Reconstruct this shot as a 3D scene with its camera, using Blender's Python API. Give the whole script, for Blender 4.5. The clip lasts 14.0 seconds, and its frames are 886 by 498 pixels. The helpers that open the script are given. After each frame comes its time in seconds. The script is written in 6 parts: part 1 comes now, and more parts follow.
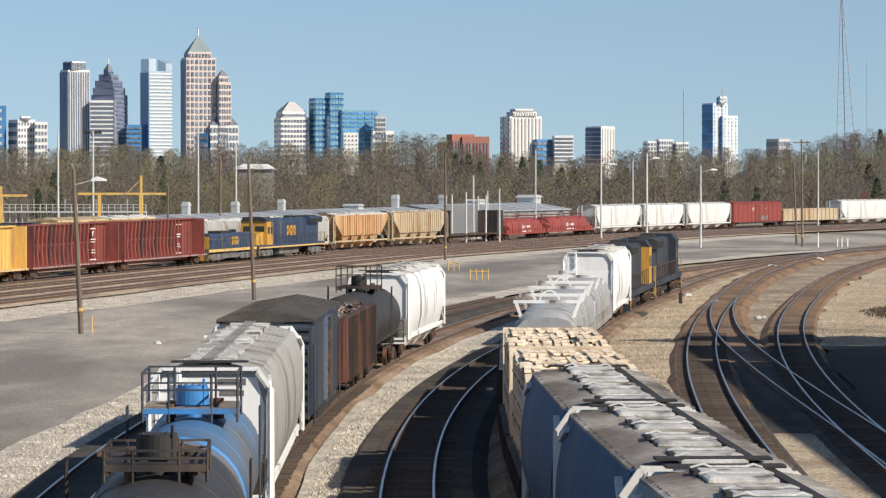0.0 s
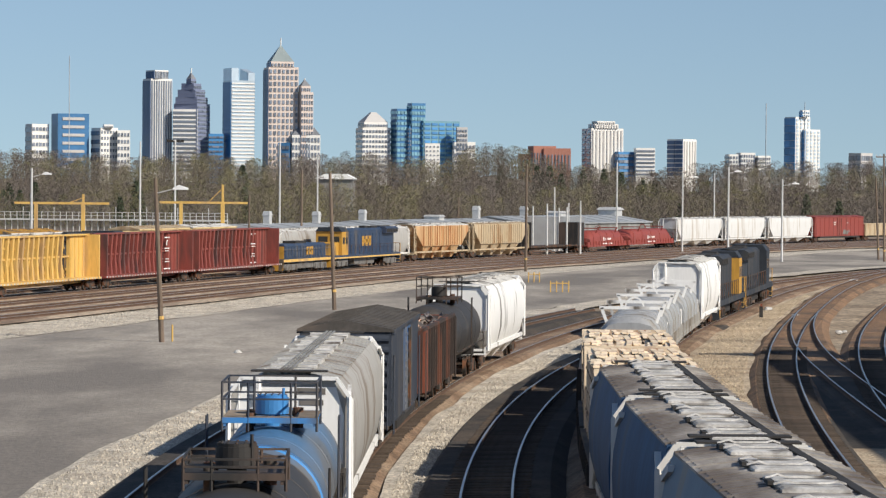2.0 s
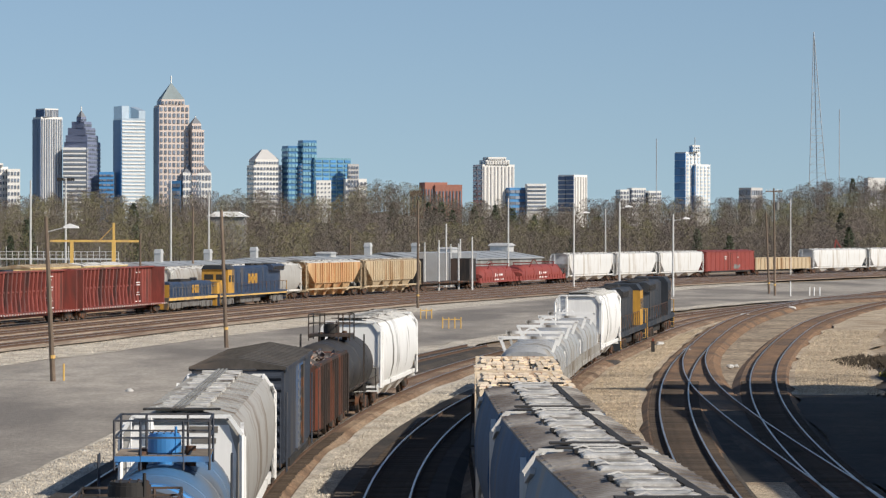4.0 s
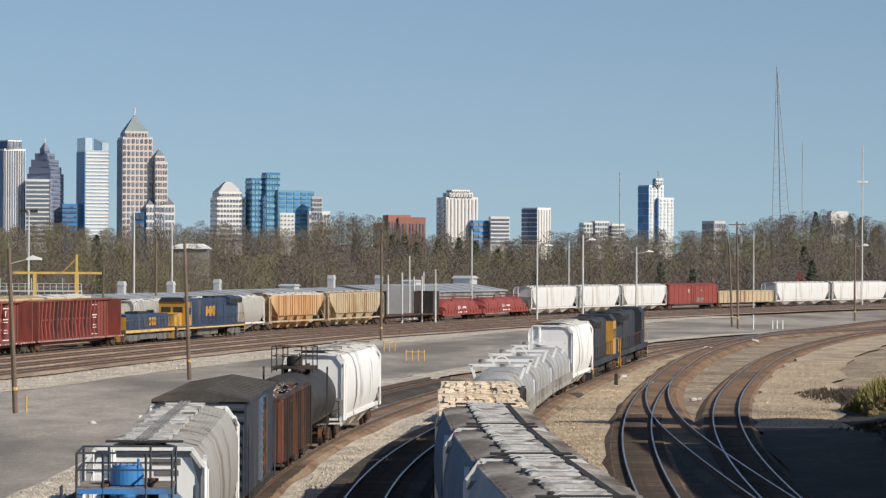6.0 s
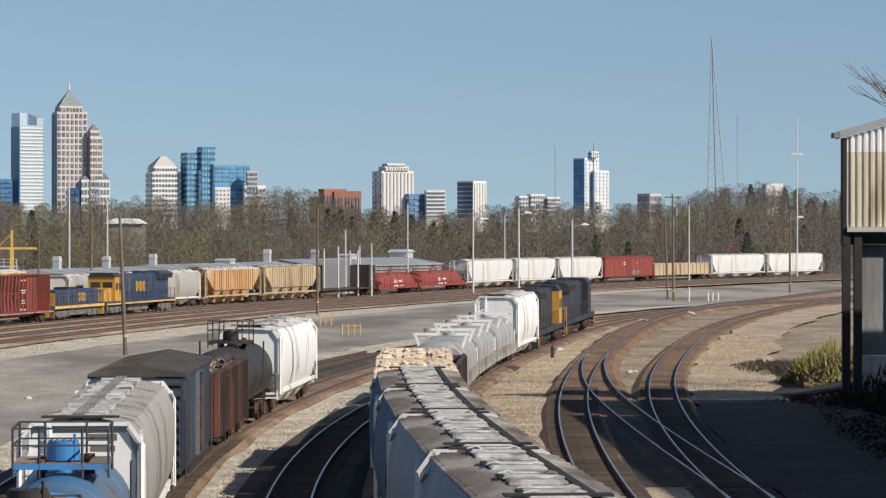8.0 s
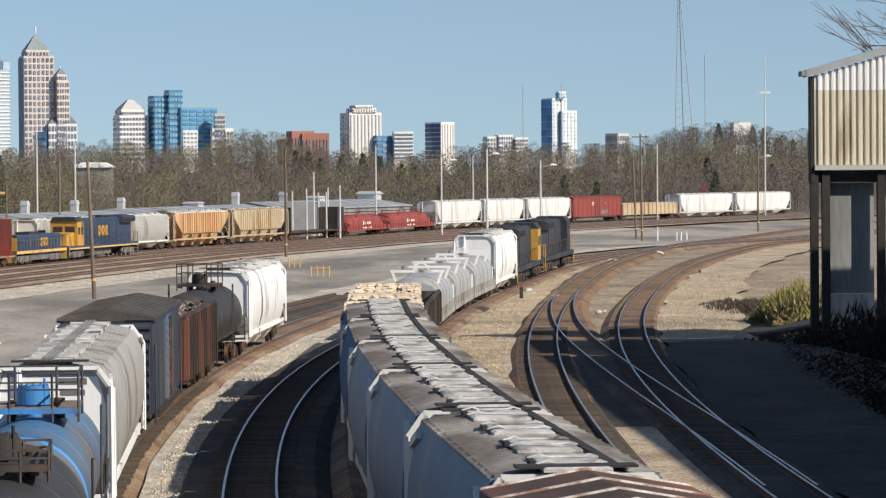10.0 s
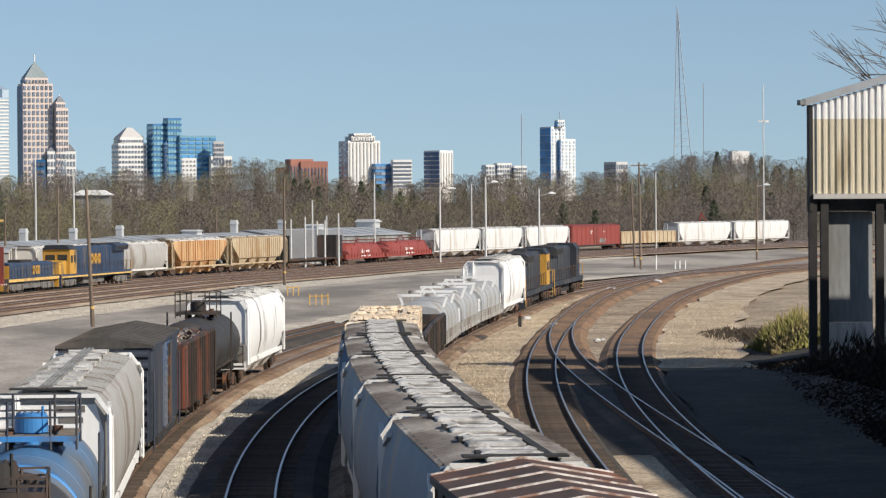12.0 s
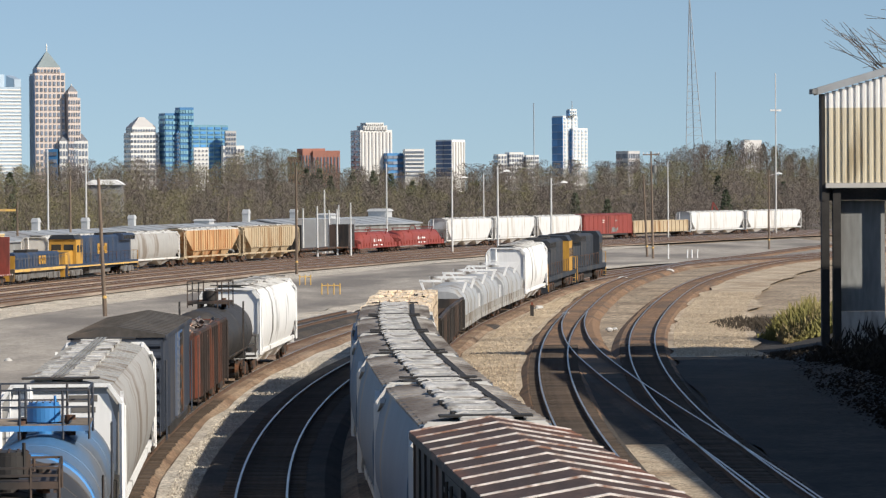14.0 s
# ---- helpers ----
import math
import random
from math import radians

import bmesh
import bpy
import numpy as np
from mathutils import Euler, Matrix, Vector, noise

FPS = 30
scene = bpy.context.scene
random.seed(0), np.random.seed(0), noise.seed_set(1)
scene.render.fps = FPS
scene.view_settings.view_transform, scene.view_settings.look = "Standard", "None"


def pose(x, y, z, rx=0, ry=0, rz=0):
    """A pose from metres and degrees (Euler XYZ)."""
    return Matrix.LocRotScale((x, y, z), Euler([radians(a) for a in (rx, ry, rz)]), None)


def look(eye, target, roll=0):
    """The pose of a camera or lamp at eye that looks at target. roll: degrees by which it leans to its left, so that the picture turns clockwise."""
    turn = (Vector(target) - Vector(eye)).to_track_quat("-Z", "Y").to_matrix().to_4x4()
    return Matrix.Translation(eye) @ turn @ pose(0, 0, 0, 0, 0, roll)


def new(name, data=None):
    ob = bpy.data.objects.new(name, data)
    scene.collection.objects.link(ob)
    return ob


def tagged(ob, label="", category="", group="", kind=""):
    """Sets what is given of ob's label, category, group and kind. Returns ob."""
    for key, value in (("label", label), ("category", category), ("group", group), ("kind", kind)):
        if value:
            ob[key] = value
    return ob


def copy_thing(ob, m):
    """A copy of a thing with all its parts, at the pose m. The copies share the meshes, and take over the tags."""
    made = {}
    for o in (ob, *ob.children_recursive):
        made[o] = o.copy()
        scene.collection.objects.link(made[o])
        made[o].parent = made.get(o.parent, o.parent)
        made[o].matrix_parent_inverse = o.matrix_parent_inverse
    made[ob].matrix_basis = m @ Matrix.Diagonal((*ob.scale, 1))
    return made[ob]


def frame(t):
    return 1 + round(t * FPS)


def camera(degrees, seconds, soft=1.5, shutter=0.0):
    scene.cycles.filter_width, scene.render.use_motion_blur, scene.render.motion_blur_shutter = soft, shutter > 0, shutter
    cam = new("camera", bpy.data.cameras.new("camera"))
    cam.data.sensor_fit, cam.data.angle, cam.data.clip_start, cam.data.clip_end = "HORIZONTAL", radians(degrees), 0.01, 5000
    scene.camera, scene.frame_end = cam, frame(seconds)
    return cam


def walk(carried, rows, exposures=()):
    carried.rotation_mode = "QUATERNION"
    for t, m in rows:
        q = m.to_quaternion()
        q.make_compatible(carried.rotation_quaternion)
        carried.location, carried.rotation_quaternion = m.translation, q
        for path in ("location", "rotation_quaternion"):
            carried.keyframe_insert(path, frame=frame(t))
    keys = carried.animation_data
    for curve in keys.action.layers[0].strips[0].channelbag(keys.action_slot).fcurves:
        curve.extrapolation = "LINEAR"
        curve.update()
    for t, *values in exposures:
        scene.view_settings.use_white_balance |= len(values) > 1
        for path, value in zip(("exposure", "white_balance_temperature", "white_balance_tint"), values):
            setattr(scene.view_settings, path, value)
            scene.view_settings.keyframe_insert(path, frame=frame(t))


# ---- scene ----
# the camera stands on a road bridge over the yard and is turned by hand
EYE = 9.25
cam = camera(14.89, 14.0, soft=1.3)
TURNS = [(0.0, 0.0, -1.203, 0.0), (0.5, 1.079, -1.195, 0.365), (1.0, 1.6, -1.159, 0.437), (1.5, 1.633, -1.052, 0.439),
         (2.0, 1.363, -1.019, 0.478), (2.5, 0.64, -0.854, 0.388), (3.0, 0.37, -0.515, 0.141), (3.5, -0.13, -0.377, 0.167),
         (3.7, -0.282, -0.404, 0.15), (6.0, -1.078, 0.162, 0.252), (6.5, -1.123, 0.296, 0.12), (7.0, -1.165, 0.062, 0.115),
         (7.5, -1.34, -0.271, 0.135), (8.0, -2.162, -0.281, 0.007), (8.5, -2.403, -0.572, -0.26), (8.7, -2.446, -0.831, -0.306),
         (10.8, -2.799, -1.3, -0.398), (11.0, -2.814, -1.213, -0.387), (11.5, -2.742, -1.008, -0.439), (12.0, -2.718, -0.798, -0.36),
         (12.5, -2.511, -0.683, -0.43), (13.0, -2.505, -0.659, -0.491), (13.5, -2.507, -0.88, -0.5), (14.0, -2.512, -0.978, -0.4)]
walk(cam, [(t, pose(0, 0, EYE, 90 + p, 0, yw) @ pose(0, 0, 0, 0, 0, r)) for t, yw, p, r in TURNS],
     exposures=[(0, 0.24), (1.0, 0.24), (1.6, 0.17), (3.5, 0.08), (6.5, 0.03), (7.5, 0.03), (8.7, 0.06), (11.0, 0.27), (12.5, 0.17), (14.0, 0.22)])

# ---- light ----
SUN_EL, SUN_FROM = radians(34), Vector((1.0, -0.70, 0)).normalized()
world = bpy.data.worlds.new("world")
scene.world = world
world.use_nodes = True
wn = world.node_tree.nodes
sky = wn.new("ShaderNodeTexSky")
sky.sky_type, sky.sun_disc = "NISHITA", False
sky.sun_elevation, sky.sun_rotation = SUN_EL, math.atan2(SUN_FROM.x, SUN_FROM.y)
sky.air_density, sky.dust_density, sky.ozone_density = 1.0, 0.6, 2.0
coord = wn.new("ShaderNodeTexCoord")
raise_up = wn.new("ShaderNodeVectorMath")
raise_up.operation = "ADD"
raise_up.inputs[1].default_value = (0, 0, 0.10)
world.node_tree.links.new(coord.outputs["Generated"], raise_up.inputs[0])
world.node_tree.links.new(raise_up.outputs[0], sky.inputs[0])
world.node_tree.links.new(sky.outputs[0], wn["Background"].inputs[0])
wn["Background"].inputs[1].default_value = 0.098
sun = new("sun", bpy.data.lights.new("sun", "SUN"))
sun.data.energy, sun.data.angle, sun.data.color = 5.0, radians(0.6), (1.0, 0.91, 0.78)
sun.matrix_world = look((0, 0, 0), -Vector((SUN_FROM.x * math.cos(SUN_EL), SUN_FROM.y * math.cos(SUN_EL), math.sin(SUN_EL))))


# ---- materials ----
def mat(name, col, rough=0.7, metal=0.0, var=0.25, scale=1.5, dirt=None, dirt_amt=0.0, dirt_scale=0.6, stretch=(1, 1, 1), bump=0.0,
        bump_scale=20.0, rand=0.0, island=0.0, stones=0.0, stone_amp=0.45):
    """Paint or stone: two scales of noise, stains of another colour, fine relief."""
    m = bpy.data.materials.new(name)
    m.use_nodes = True
    n, l = m.node_tree.nodes, m.node_tree.links
    b = n["Principled BSDF"]
    b.inputs["Roughness"].default_value, b.inputs["Metallic"].default_value = rough, metal
    tc = n.new("ShaderNodeTexCoord")
    mp = n.new("ShaderNodeMapping")
    mp.inputs["Scale"].default_value = stretch
    l.new(tc.outputs["Object"], mp.inputs[0])

    def noise_at(s, detail=5.0):
        t = n.new("ShaderNodeTexNoise")
        t.inputs["Scale"].default_value, t.inputs["Detail"].default_value = s, detail
        l.new(mp.outputs[0], t.inputs["Vector"])
        return t

    def mix(kind, fac, a, c):
        x = n.new("ShaderNodeMix")
        x.data_type, x.blend_type = "RGBA", kind
        for sock, v in ((x.inputs[0], fac), (x.inputs[6], a), (x.inputs[7], c)):
            if isinstance(v, (float, int)):
                sock.default_value = v
            elif isinstance(v, tuple):
                sock.default_value = v
            else:
                l.new(v, sock)
        return x.outputs[2]

    def ramp(src, p0, p1, c0=(0, 0, 0, 1), c1=(1, 1, 1, 1)):
        r = n.new("ShaderNodeValToRGB")
        r.color_ramp.elements[0].position, r.color_ramp.elements[1].position = p0, p1
        r.color_ramp.elements[0].color, r.color_ramp.elements[1].color = c0, c1
        l.new(src, r.inputs[0])
        return r.outputs[0]

    n1, n2 = noise_at(scale), noise_at(scale * 9)
    lo, hi = 1 - var, 1 + var
    out = mix("MULTIPLY", 1.0, (*col, 1), ramp(n1.outputs[0], 0.3, 0.7, (lo, lo, lo, 1), (hi, hi, hi, 1)))
    lo, hi = 1 - var * 0.6, 1 + var * 0.6
    out = mix("MULTIPLY", 1.0, out, ramp(n2.outputs[0], 0.3, 0.7, (lo, lo, lo, 1), (hi, hi, hi, 1)))
    if dirt:
        n3 = noise_at(dirt_scale, 8.0)
        out = mix("MIX", ramp(n3.outputs[0], 0.62 - dirt_amt * 0.3, 0.72 - dirt_amt * 0.2), out, (*dirt, 1))
    if stones:
        vo = n.new("ShaderNodeTexVoronoi")
        vo.inputs["Scale"].default_value = stones
        l.new(tc.outputs["Object"], vo.inputs["Vector"])
        out = mix("MULTIPLY", 1.0, out, ramp(vo.outputs["Color"], 0.15, 0.85, (1 - stone_amp, 1 - stone_amp, 1 - stone_amp, 1), (1 + stone_amp, 1 + stone_amp * 0.95, 1 + stone_amp * 0.9, 1)))
    if rand or island:
        src = n.new("ShaderNodeObjectInfo").outputs["Random"] if rand else n.new("ShaderNodeNewGeometry").outputs["Random Per Island"]
        a = rand or island
        out = mix("MULTIPLY", 1.0, out, ramp(src, 0.0, 1.0, (1 - a, 1 - a, 1 - a, 1), (1 + a, 1 + a, 1 + a, 1)))
    l.new(out, b.inputs["Base Color"])
    if bump:
        bp = n.new("ShaderNodeBump")
        bp.inputs["Strength"].default_value = bump
        bp.inputs["Distance"].default_value = 0.05
        l.new(noise_at(bump_scale).outputs[0], bp.inputs["Height"])
        l.new(bp.outputs[0], b.inputs["Normal"])
    return m


RUST = (0.16, 0.07, 0.035)
GRIME = (0.09, 0.075, 0.06)
UP = (1, 1, 0.18)
M = dict(
    ballast=mat("ballast", (0.46, 0.42, 0.355), 0.95, 0, 0.3, 0.5, (0.36, 0.31, 0.25), 0.3, 0.3, bump=0.6, bump_scale=14, stones=11),
    dirty_ballast=mat("dirty_ballast", (0.17, 0.11, 0.07), 0.95, 0, 0.35, 0.6, (0.26, 0.19, 0.13), 0.5, 0.2, bump=0.6, bump_scale=14, stones=11),
    dark_ballast=mat("dark_ballast", (0.19, 0.115, 0.065), 0.95, 0, 0.3, 0.6, (0.10, 0.07, 0.05), 0.4, 0.2, bump=0.6, bump_scale=14, stones=11),
    dirt=mat("dirt", (0.30, 0.24, 0.17), 0.95, 0, 0.3, 0.25, (0.21, 0.16, 0.11), 0.5, 0.12, bump=0.6, bump_scale=6, stones=4),
    yard_dirt=mat("yard_dirt", (0.40, 0.315, 0.23), 0.95, 0, 0.25, 0.4, (0.22, 0.15, 0.10), 0.4, 0.15, stretch=(1, 0.3, 1), bump=0.6, bump_scale=10, stones=4),
    lot=mat("lot", (0.335, 0.302, 0.258), 0.9, 0, 0.2, 0.5, (0.17, 0.152, 0.133), 0.6, 0.075, stretch=(1, 0.3, 1), bump=0.6, bump_scale=9, stones=6.0, stone_amp=0.16),
    farwhite=mat("worn_white", (0.58, 0.59, 0.59), 0.6, 0, 0.08, 0.7, (0.40, 0.37, 0.33), 0.25, 0.7, UP, 0.05),
    truckgrey=mat("truck_grey", (0.16, 0.155, 0.15), 0.7, 0.2, 0.3, 2.0, GRIME, 0.4, 1.5),
    # near-black bed stone with the shade of trains and walls in its colour
    shade_ballast=mat("shade_ballast", (0.040, 0.034, 0.029), 0.95, 0, 0.35, 0.6, (0.075, 0.058, 0.044), 0.4, 0.25, bump=0.6, bump_scale=14, stones=11),
    leaf_litter=mat("leaf_litter", (0.12, 0.096, 0.074), 0.95, 0, 0.3, 0.03, (0.075, 0.07, 0.04), 0.4, 0.02),
    buff=mat("buff_paint", (0.66, 0.50, 0.26), 0.6, 0, 0.12, 0.8, (0.45, 0.32, 0.16), 0.3, 0.8, UP, 0.05),
    hoodsilver=mat("hood_silver", (0.40, 0.41, 0.42), 0.5, 0.25, 0.14, 0.8, (0.33, 0.31, 0.28), 0.35, 0.8, UP, 0.05),
    rail=mat("rail", (0.62, 0.60, 0.57), 0.38, 1.0, 0.15, 0.4),
    rail_side=mat("rail_side", (0.10, 0.06, 0.04), 0.8, 0.2, 0.3, 2),
    gonbrown=mat("gondola_brown", (0.038, 0.027, 0.023), 0.8, 0, 0.3, 0.8, (0.13, 0.05, 0.03), 0.25, 0.9, UP, 0.2),
    mast=mat("mast_grey", (0.36, 0.39, 0.42), 0.6, 0.2, 0.1, 0.5),
    tie=mat("tie", (0.075, 0.056, 0.042), 0.95, 0, 0.4, 3, rand=0.3),
    tie_old=mat("tie_old", (0.20, 0.16, 0.12), 0.95, 0, 0.3, 3, rand=0.3),
    steel=mat("steel", (0.05, 0.045, 0.04), 0.75, 0.3, 0.3, 3, RUST, 0.5, 2),
    tread=mat("tread", (0.30, 0.28, 0.26), 0.4, 0.9, 0.2, 3),
    white=mat("white_paint", (0.76, 0.765, 0.76), 0.55, 0, 0.06, 0.7, GRIME, 0.12, 0.7, UP, 0.05),
    offwhite=mat("offwhite_paint", (0.62, 0.61, 0.58), 0.6, 0, 0.1, 0.7, GRIME, 0.2, 0.7, UP, 0.05),
    grey=mat("grey_paint", (0.34, 0.335, 0.32), 0.6, 0, 0.12, 0.8, (0.20, 0.17, 0.14), 0.3, 0.8, UP, 0.1),
    roofgrey=mat("roof_grey", (0.33, 0.31, 0.285), 0.6, 0, 0.3, 0.8, (0.12, 0.10, 0.085), 0.55, 0.5, (1, 0.3, 1), 0.1),
    hatch=mat("hatch", (0.50, 0.49, 0.47), 0.55, 0, 0.3, 2, GRIME, 0.3, 1.5),
    bluegrey=mat("bluegrey_paint", (0.115, 0.17, 0.235), 0.6, 0, 0.12, 0.8, (0.20, 0.19, 0.18), 0.2, 0.7, UP, 0.1),
    doorblue=mat("door_blue", (0.05, 0.11, 0.24), 0.6, 0, 0.25, 0.8, (0.13, 0.14, 0.16), 0.4, 0.9, UP, 0.1),
    deepblue=mat("deep_blue_paint", (0.022, 0.075, 0.165), 0.75, 0, 0.25, 0.8, (0.05, 0.085, 0.14), 0.3, 0.7, UP, 0.1),
    blue=mat("blue_paint", (0.05, 0.22, 0.52), 0.4, 0, 0.12, 0.8, (0.10, 0.12, 0.15), 0.3, 0.8, UP, 0.05),
    tankblue=mat("tank_blue", (0.055, 0.155, 0.31), 0.5, 0, 0.2, 0.8, (0.115, 0.125, 0.14), 0.9, 0.4, (1, 0.4, 1), 0.05),
    navy=mat("navy_paint", (0.02, 0.026, 0.036), 0.65, 0, 0.25, 0.8, (0.055, 0.05, 0.045), 0.3, 0.8, UP, 0.1),
    boxblue=mat("box_blue", (0.032, 0.041, 0.060), 0.6, 0, 0.2, 0.8, (0.07, 0.065, 0.065), 0.35, 0.8, UP, 0.1),
    boxroof=mat("box_roof", (0.075, 0.068, 0.062), 0.8, 0.1, 0.3, 0.8, (0.14, 0.11, 0.09), 0.4, 0.4, (1, 0.3, 1), 0.2),
    black=mat("black_paint", (0.022, 0.02, 0.019), 0.7, 0, 0.25, 0.8, (0.09, 0.06, 0.045), 0.4, 0.7, UP, 0.1),
    rustred=mat("rust_red", (0.20, 0.055, 0.03), 0.75, 0, 0.25, 0.8, (0.08, 0.035, 0.025), 0.4, 0.8, UP, 0.2),
    rustroof=mat("rust_roof", (0.055, 0.032, 0.026), 0.9, 0, 0.4, 0.9, (0.17, 0.064, 0.035), 0.6, 0.3, (1, 0.4, 1), 0.3),
    seamwhite=mat("seam_galvanised", (0.72, 0.66, 0.61), 0.7, 0, 0.3, 3, (0.28, 0.15, 0.10), 0.45, 2.5),
    maroon=mat("maroon_paint", (0.23, 0.055, 0.042), 0.6, 0, 0.2, 0.8, (0.09, 0.04, 0.035), 0.4, 0.8, UP, 0.1),
    red=mat("red_paint", (0.235, 0.047, 0.036), 0.55, 0, 0.15, 0.8, (0.20, 0.05, 0.04), 0.3, 0.8, UP, 0.05),
    yellow=mat("yellow_paint", (0.64, 0.41, 0.115), 0.55, 0, 0.15, 0.8, (0.42, 0.27, 0.12), 0.4, 0.8, UP, 0.05),
    dull_yellow=mat("dull_yellow", (0.46, 0.25, 0.04), 0.6, 0, 0.2, 0.8, GRIME, 0.3, 0.8, UP),
    tan=mat("tan_paint", (0.42, 0.34, 0.23), 0.7, 0, 0.15, 0.8, (0.30, 0.20, 0.11), 0.35, 0.8, UP, 0.1),
    rusttan=mat("rust_tan", (0.45, 0.30, 0.16), 0.75, 0, 0.2, 0.8, (0.36, 0.16, 0.06), 0.55, 1.2, (1, 1, 0.06), 0.1),
    wood=mat("wood", (0.78, 0.65, 0.48), 0.85, 0, 0.15, 3, (0.42, 0.24, 0.16), 0.2, 0.8, rand=0.2),
    # weathered wood of the packs, darkened to hold the shade of their sides
    shade_wood=mat("shaded_pack_wood", (0.52, 0.42, 0.31), 0.9, 0, 0.25, 1.5, (0.26, 0.19, 0.14), 0.4, 0.9, (1, 0.15, 6), 0.2),
    tankblack=mat("tank_black", (0.030, 0.028, 0.027), 0.6, 0, 0.2, 0.8, (0.052, 0.045, 0.040), 0.35, 0.5, (1, 0.4, 1), 0.05),
    scrap=mat("scrap", (0.25, 0.22, 0.20), 0.55, 0.6, 0.5, 2, RUST, 0.5, 2, island=0.6),
    cabglass=mat("cab_glass", (0.02, 0.025, 0.03), 0.1, 0, 0.1, 1),
    pole=mat("pole_wood", (0.16, 0.12, 0.09), 0.9, 0, 0.3, 2, stretch=(1, 1, 0.1), bump=0.3),
    galv=mat("galvanised", (0.58, 0.58, 0.57), 0.5, 0.4, 0.1, 2),
    shedroof=mat("shed_roof", (0.33, 0.35, 0.37), 0.6, 0.2, 0.15, 0.1, (0.24, 0.23, 0.22), 0.4, 0.08, bump=0.1),
    siding=mat("siding_cream", (0.62, 0.56, 0.43), 0.6, 0.1, 0.1, 1.0, (0.40, 0.33, 0.22), 0.2, 0.8, UP),
    siding_top=mat("siding_white", (0.80, 0.79, 0.77), 0.55, 0.1, 0.08, 1.0, (0.5, 0.46, 0.4), 0.15, 0.8, UP),
    darksteel=mat("dark_steel", (0.03, 0.028, 0.027), 0.8, 0.2, 0.3, 1.0),
    greywall=mat("grey_wall", (0.24, 0.25, 0.25), 0.8, 0, 0.25, 0.5, (0.13, 0.12, 0.11), 0.5, 0.3, UP),
    bark=mat("bark", (0.15, 0.125, 0.105), 0.95, 0, 0.3, 3),
    twigs=mat("twigs", (0.128, 0.107, 0.093), 0.95, 0, 0.3, 0.035, (0.150, 0.132, 0.085), 0.3, 0.012, island=0.12),
    budding=mat("budding_twigs", (0.165, 0.152, 0.076), 0.95, 0, 0.25, 0.05, island=0.12),
    pine=mat("pine", (0.055, 0.07, 0.04), 0.95, 0, 0.25, 0.05, island=0.2),
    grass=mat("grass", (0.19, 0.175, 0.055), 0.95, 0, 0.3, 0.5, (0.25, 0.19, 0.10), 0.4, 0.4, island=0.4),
    tan_gravel=mat("tan_gravel", (0.42, 0.345, 0.25), 0.95, 0, 0.3, 0.5, (0.28, 0.21, 0.14), 0.45, 0.25, bump=0.6, bump_scale=14, stones=11),
    tan_stone=mat("tan_stone", (0.40, 0.33, 0.24), 0.95, 0, 0.2, 0.5, island=0.35),
    # ground colour near black: the shade right of the tracks is painted in
    shade_soil=mat("shade_soil", (0.022, 0.019, 0.016), 0.95, 0, 0.4, 0.6, (0.040, 0.033, 0.026), 0.5, 0.22, bump=0.8, bump_scale=8, stones=5),
    stone=mat("stone", (0.43, 0.39, 0.33), 0.95, 0, 0.2, 0.5, island=0.32),
    # dry weeds, with the bank's shade worked into their colour
    shade_weeds=mat("shade_weeds", (0.034, 0.026, 0.018), 0.95, 0, 0.3, 0.5, island=0.4),
    lamp=mat("lamp_head", (0.75, 0.75, 0.74), 0.4, 0.2, 0.05, 2),
    concrete=mat("concrete", (0.45, 0.44, 0.42), 0.85, 0, 0.12, 0.05),
    locoblue=mat("loco_blue", (0.022, 0.042, 0.085), 0.5, 0, 0.15, 0.8, (0.07, 0.07, 0.08), 0.25, 0.8, UP, 0.05),
    ground=mat("far_ground", (0.17, 0.14, 0.10), 0.95, 0, 0.3, 0.02),
)


# ---- mesh helpers ----
def part(name, bm, material, parent=None, label="", smooth=False, at=None):
    me = bpy.data.meshes.new(name)
    bm.to_mesh(me)
    bm.free()
    if smooth:
        me.shade_smooth()
        if smooth == "curve":
            me.set_sharp_from_angle(angle=radians(32))
    return share(name, me, M[material] if isinstance(material, str) else material, parent, label, at)


def share(name, me, material=None, parent=None, label="", at=None):
    if material and not me.materials:
        me.materials.append(material)
    ob = new(name, me)
    if parent:
        ob.parent = parent
    if at:
        ob.matrix_basis = at
    if label:
        tagged(ob, label)
    return ob


def thing(name, label, category, group="", kind="", at=None):
    ob = new(name)
    tagged(ob, label, category, group, kind)
    if at:
        ob.matrix_basis = at
    return ob


def box(bm, x0, x1, y0, y1, z0, z1):
    v = [bm.verts.new(p) for p in ((x0, y0, z0), (x1, y0, z0), (x1, y1, z0), (x0, y1, z0), (x0, y0, z1), (x1, y0, z1), (x1, y1, z1), (x0, y1, z1))]
    for f in ((0, 3, 2, 1), (4, 5, 6, 7), (0, 1, 5, 4), (1, 2, 6, 5), (2, 3, 7, 6), (3, 0, 4, 7)):
        bm.faces.new([v[i] for i in f])
    return bm


def boxes(*rows):
    bm = bmesh.new()
    for r in rows:
        box(bm, *r)
    return bm


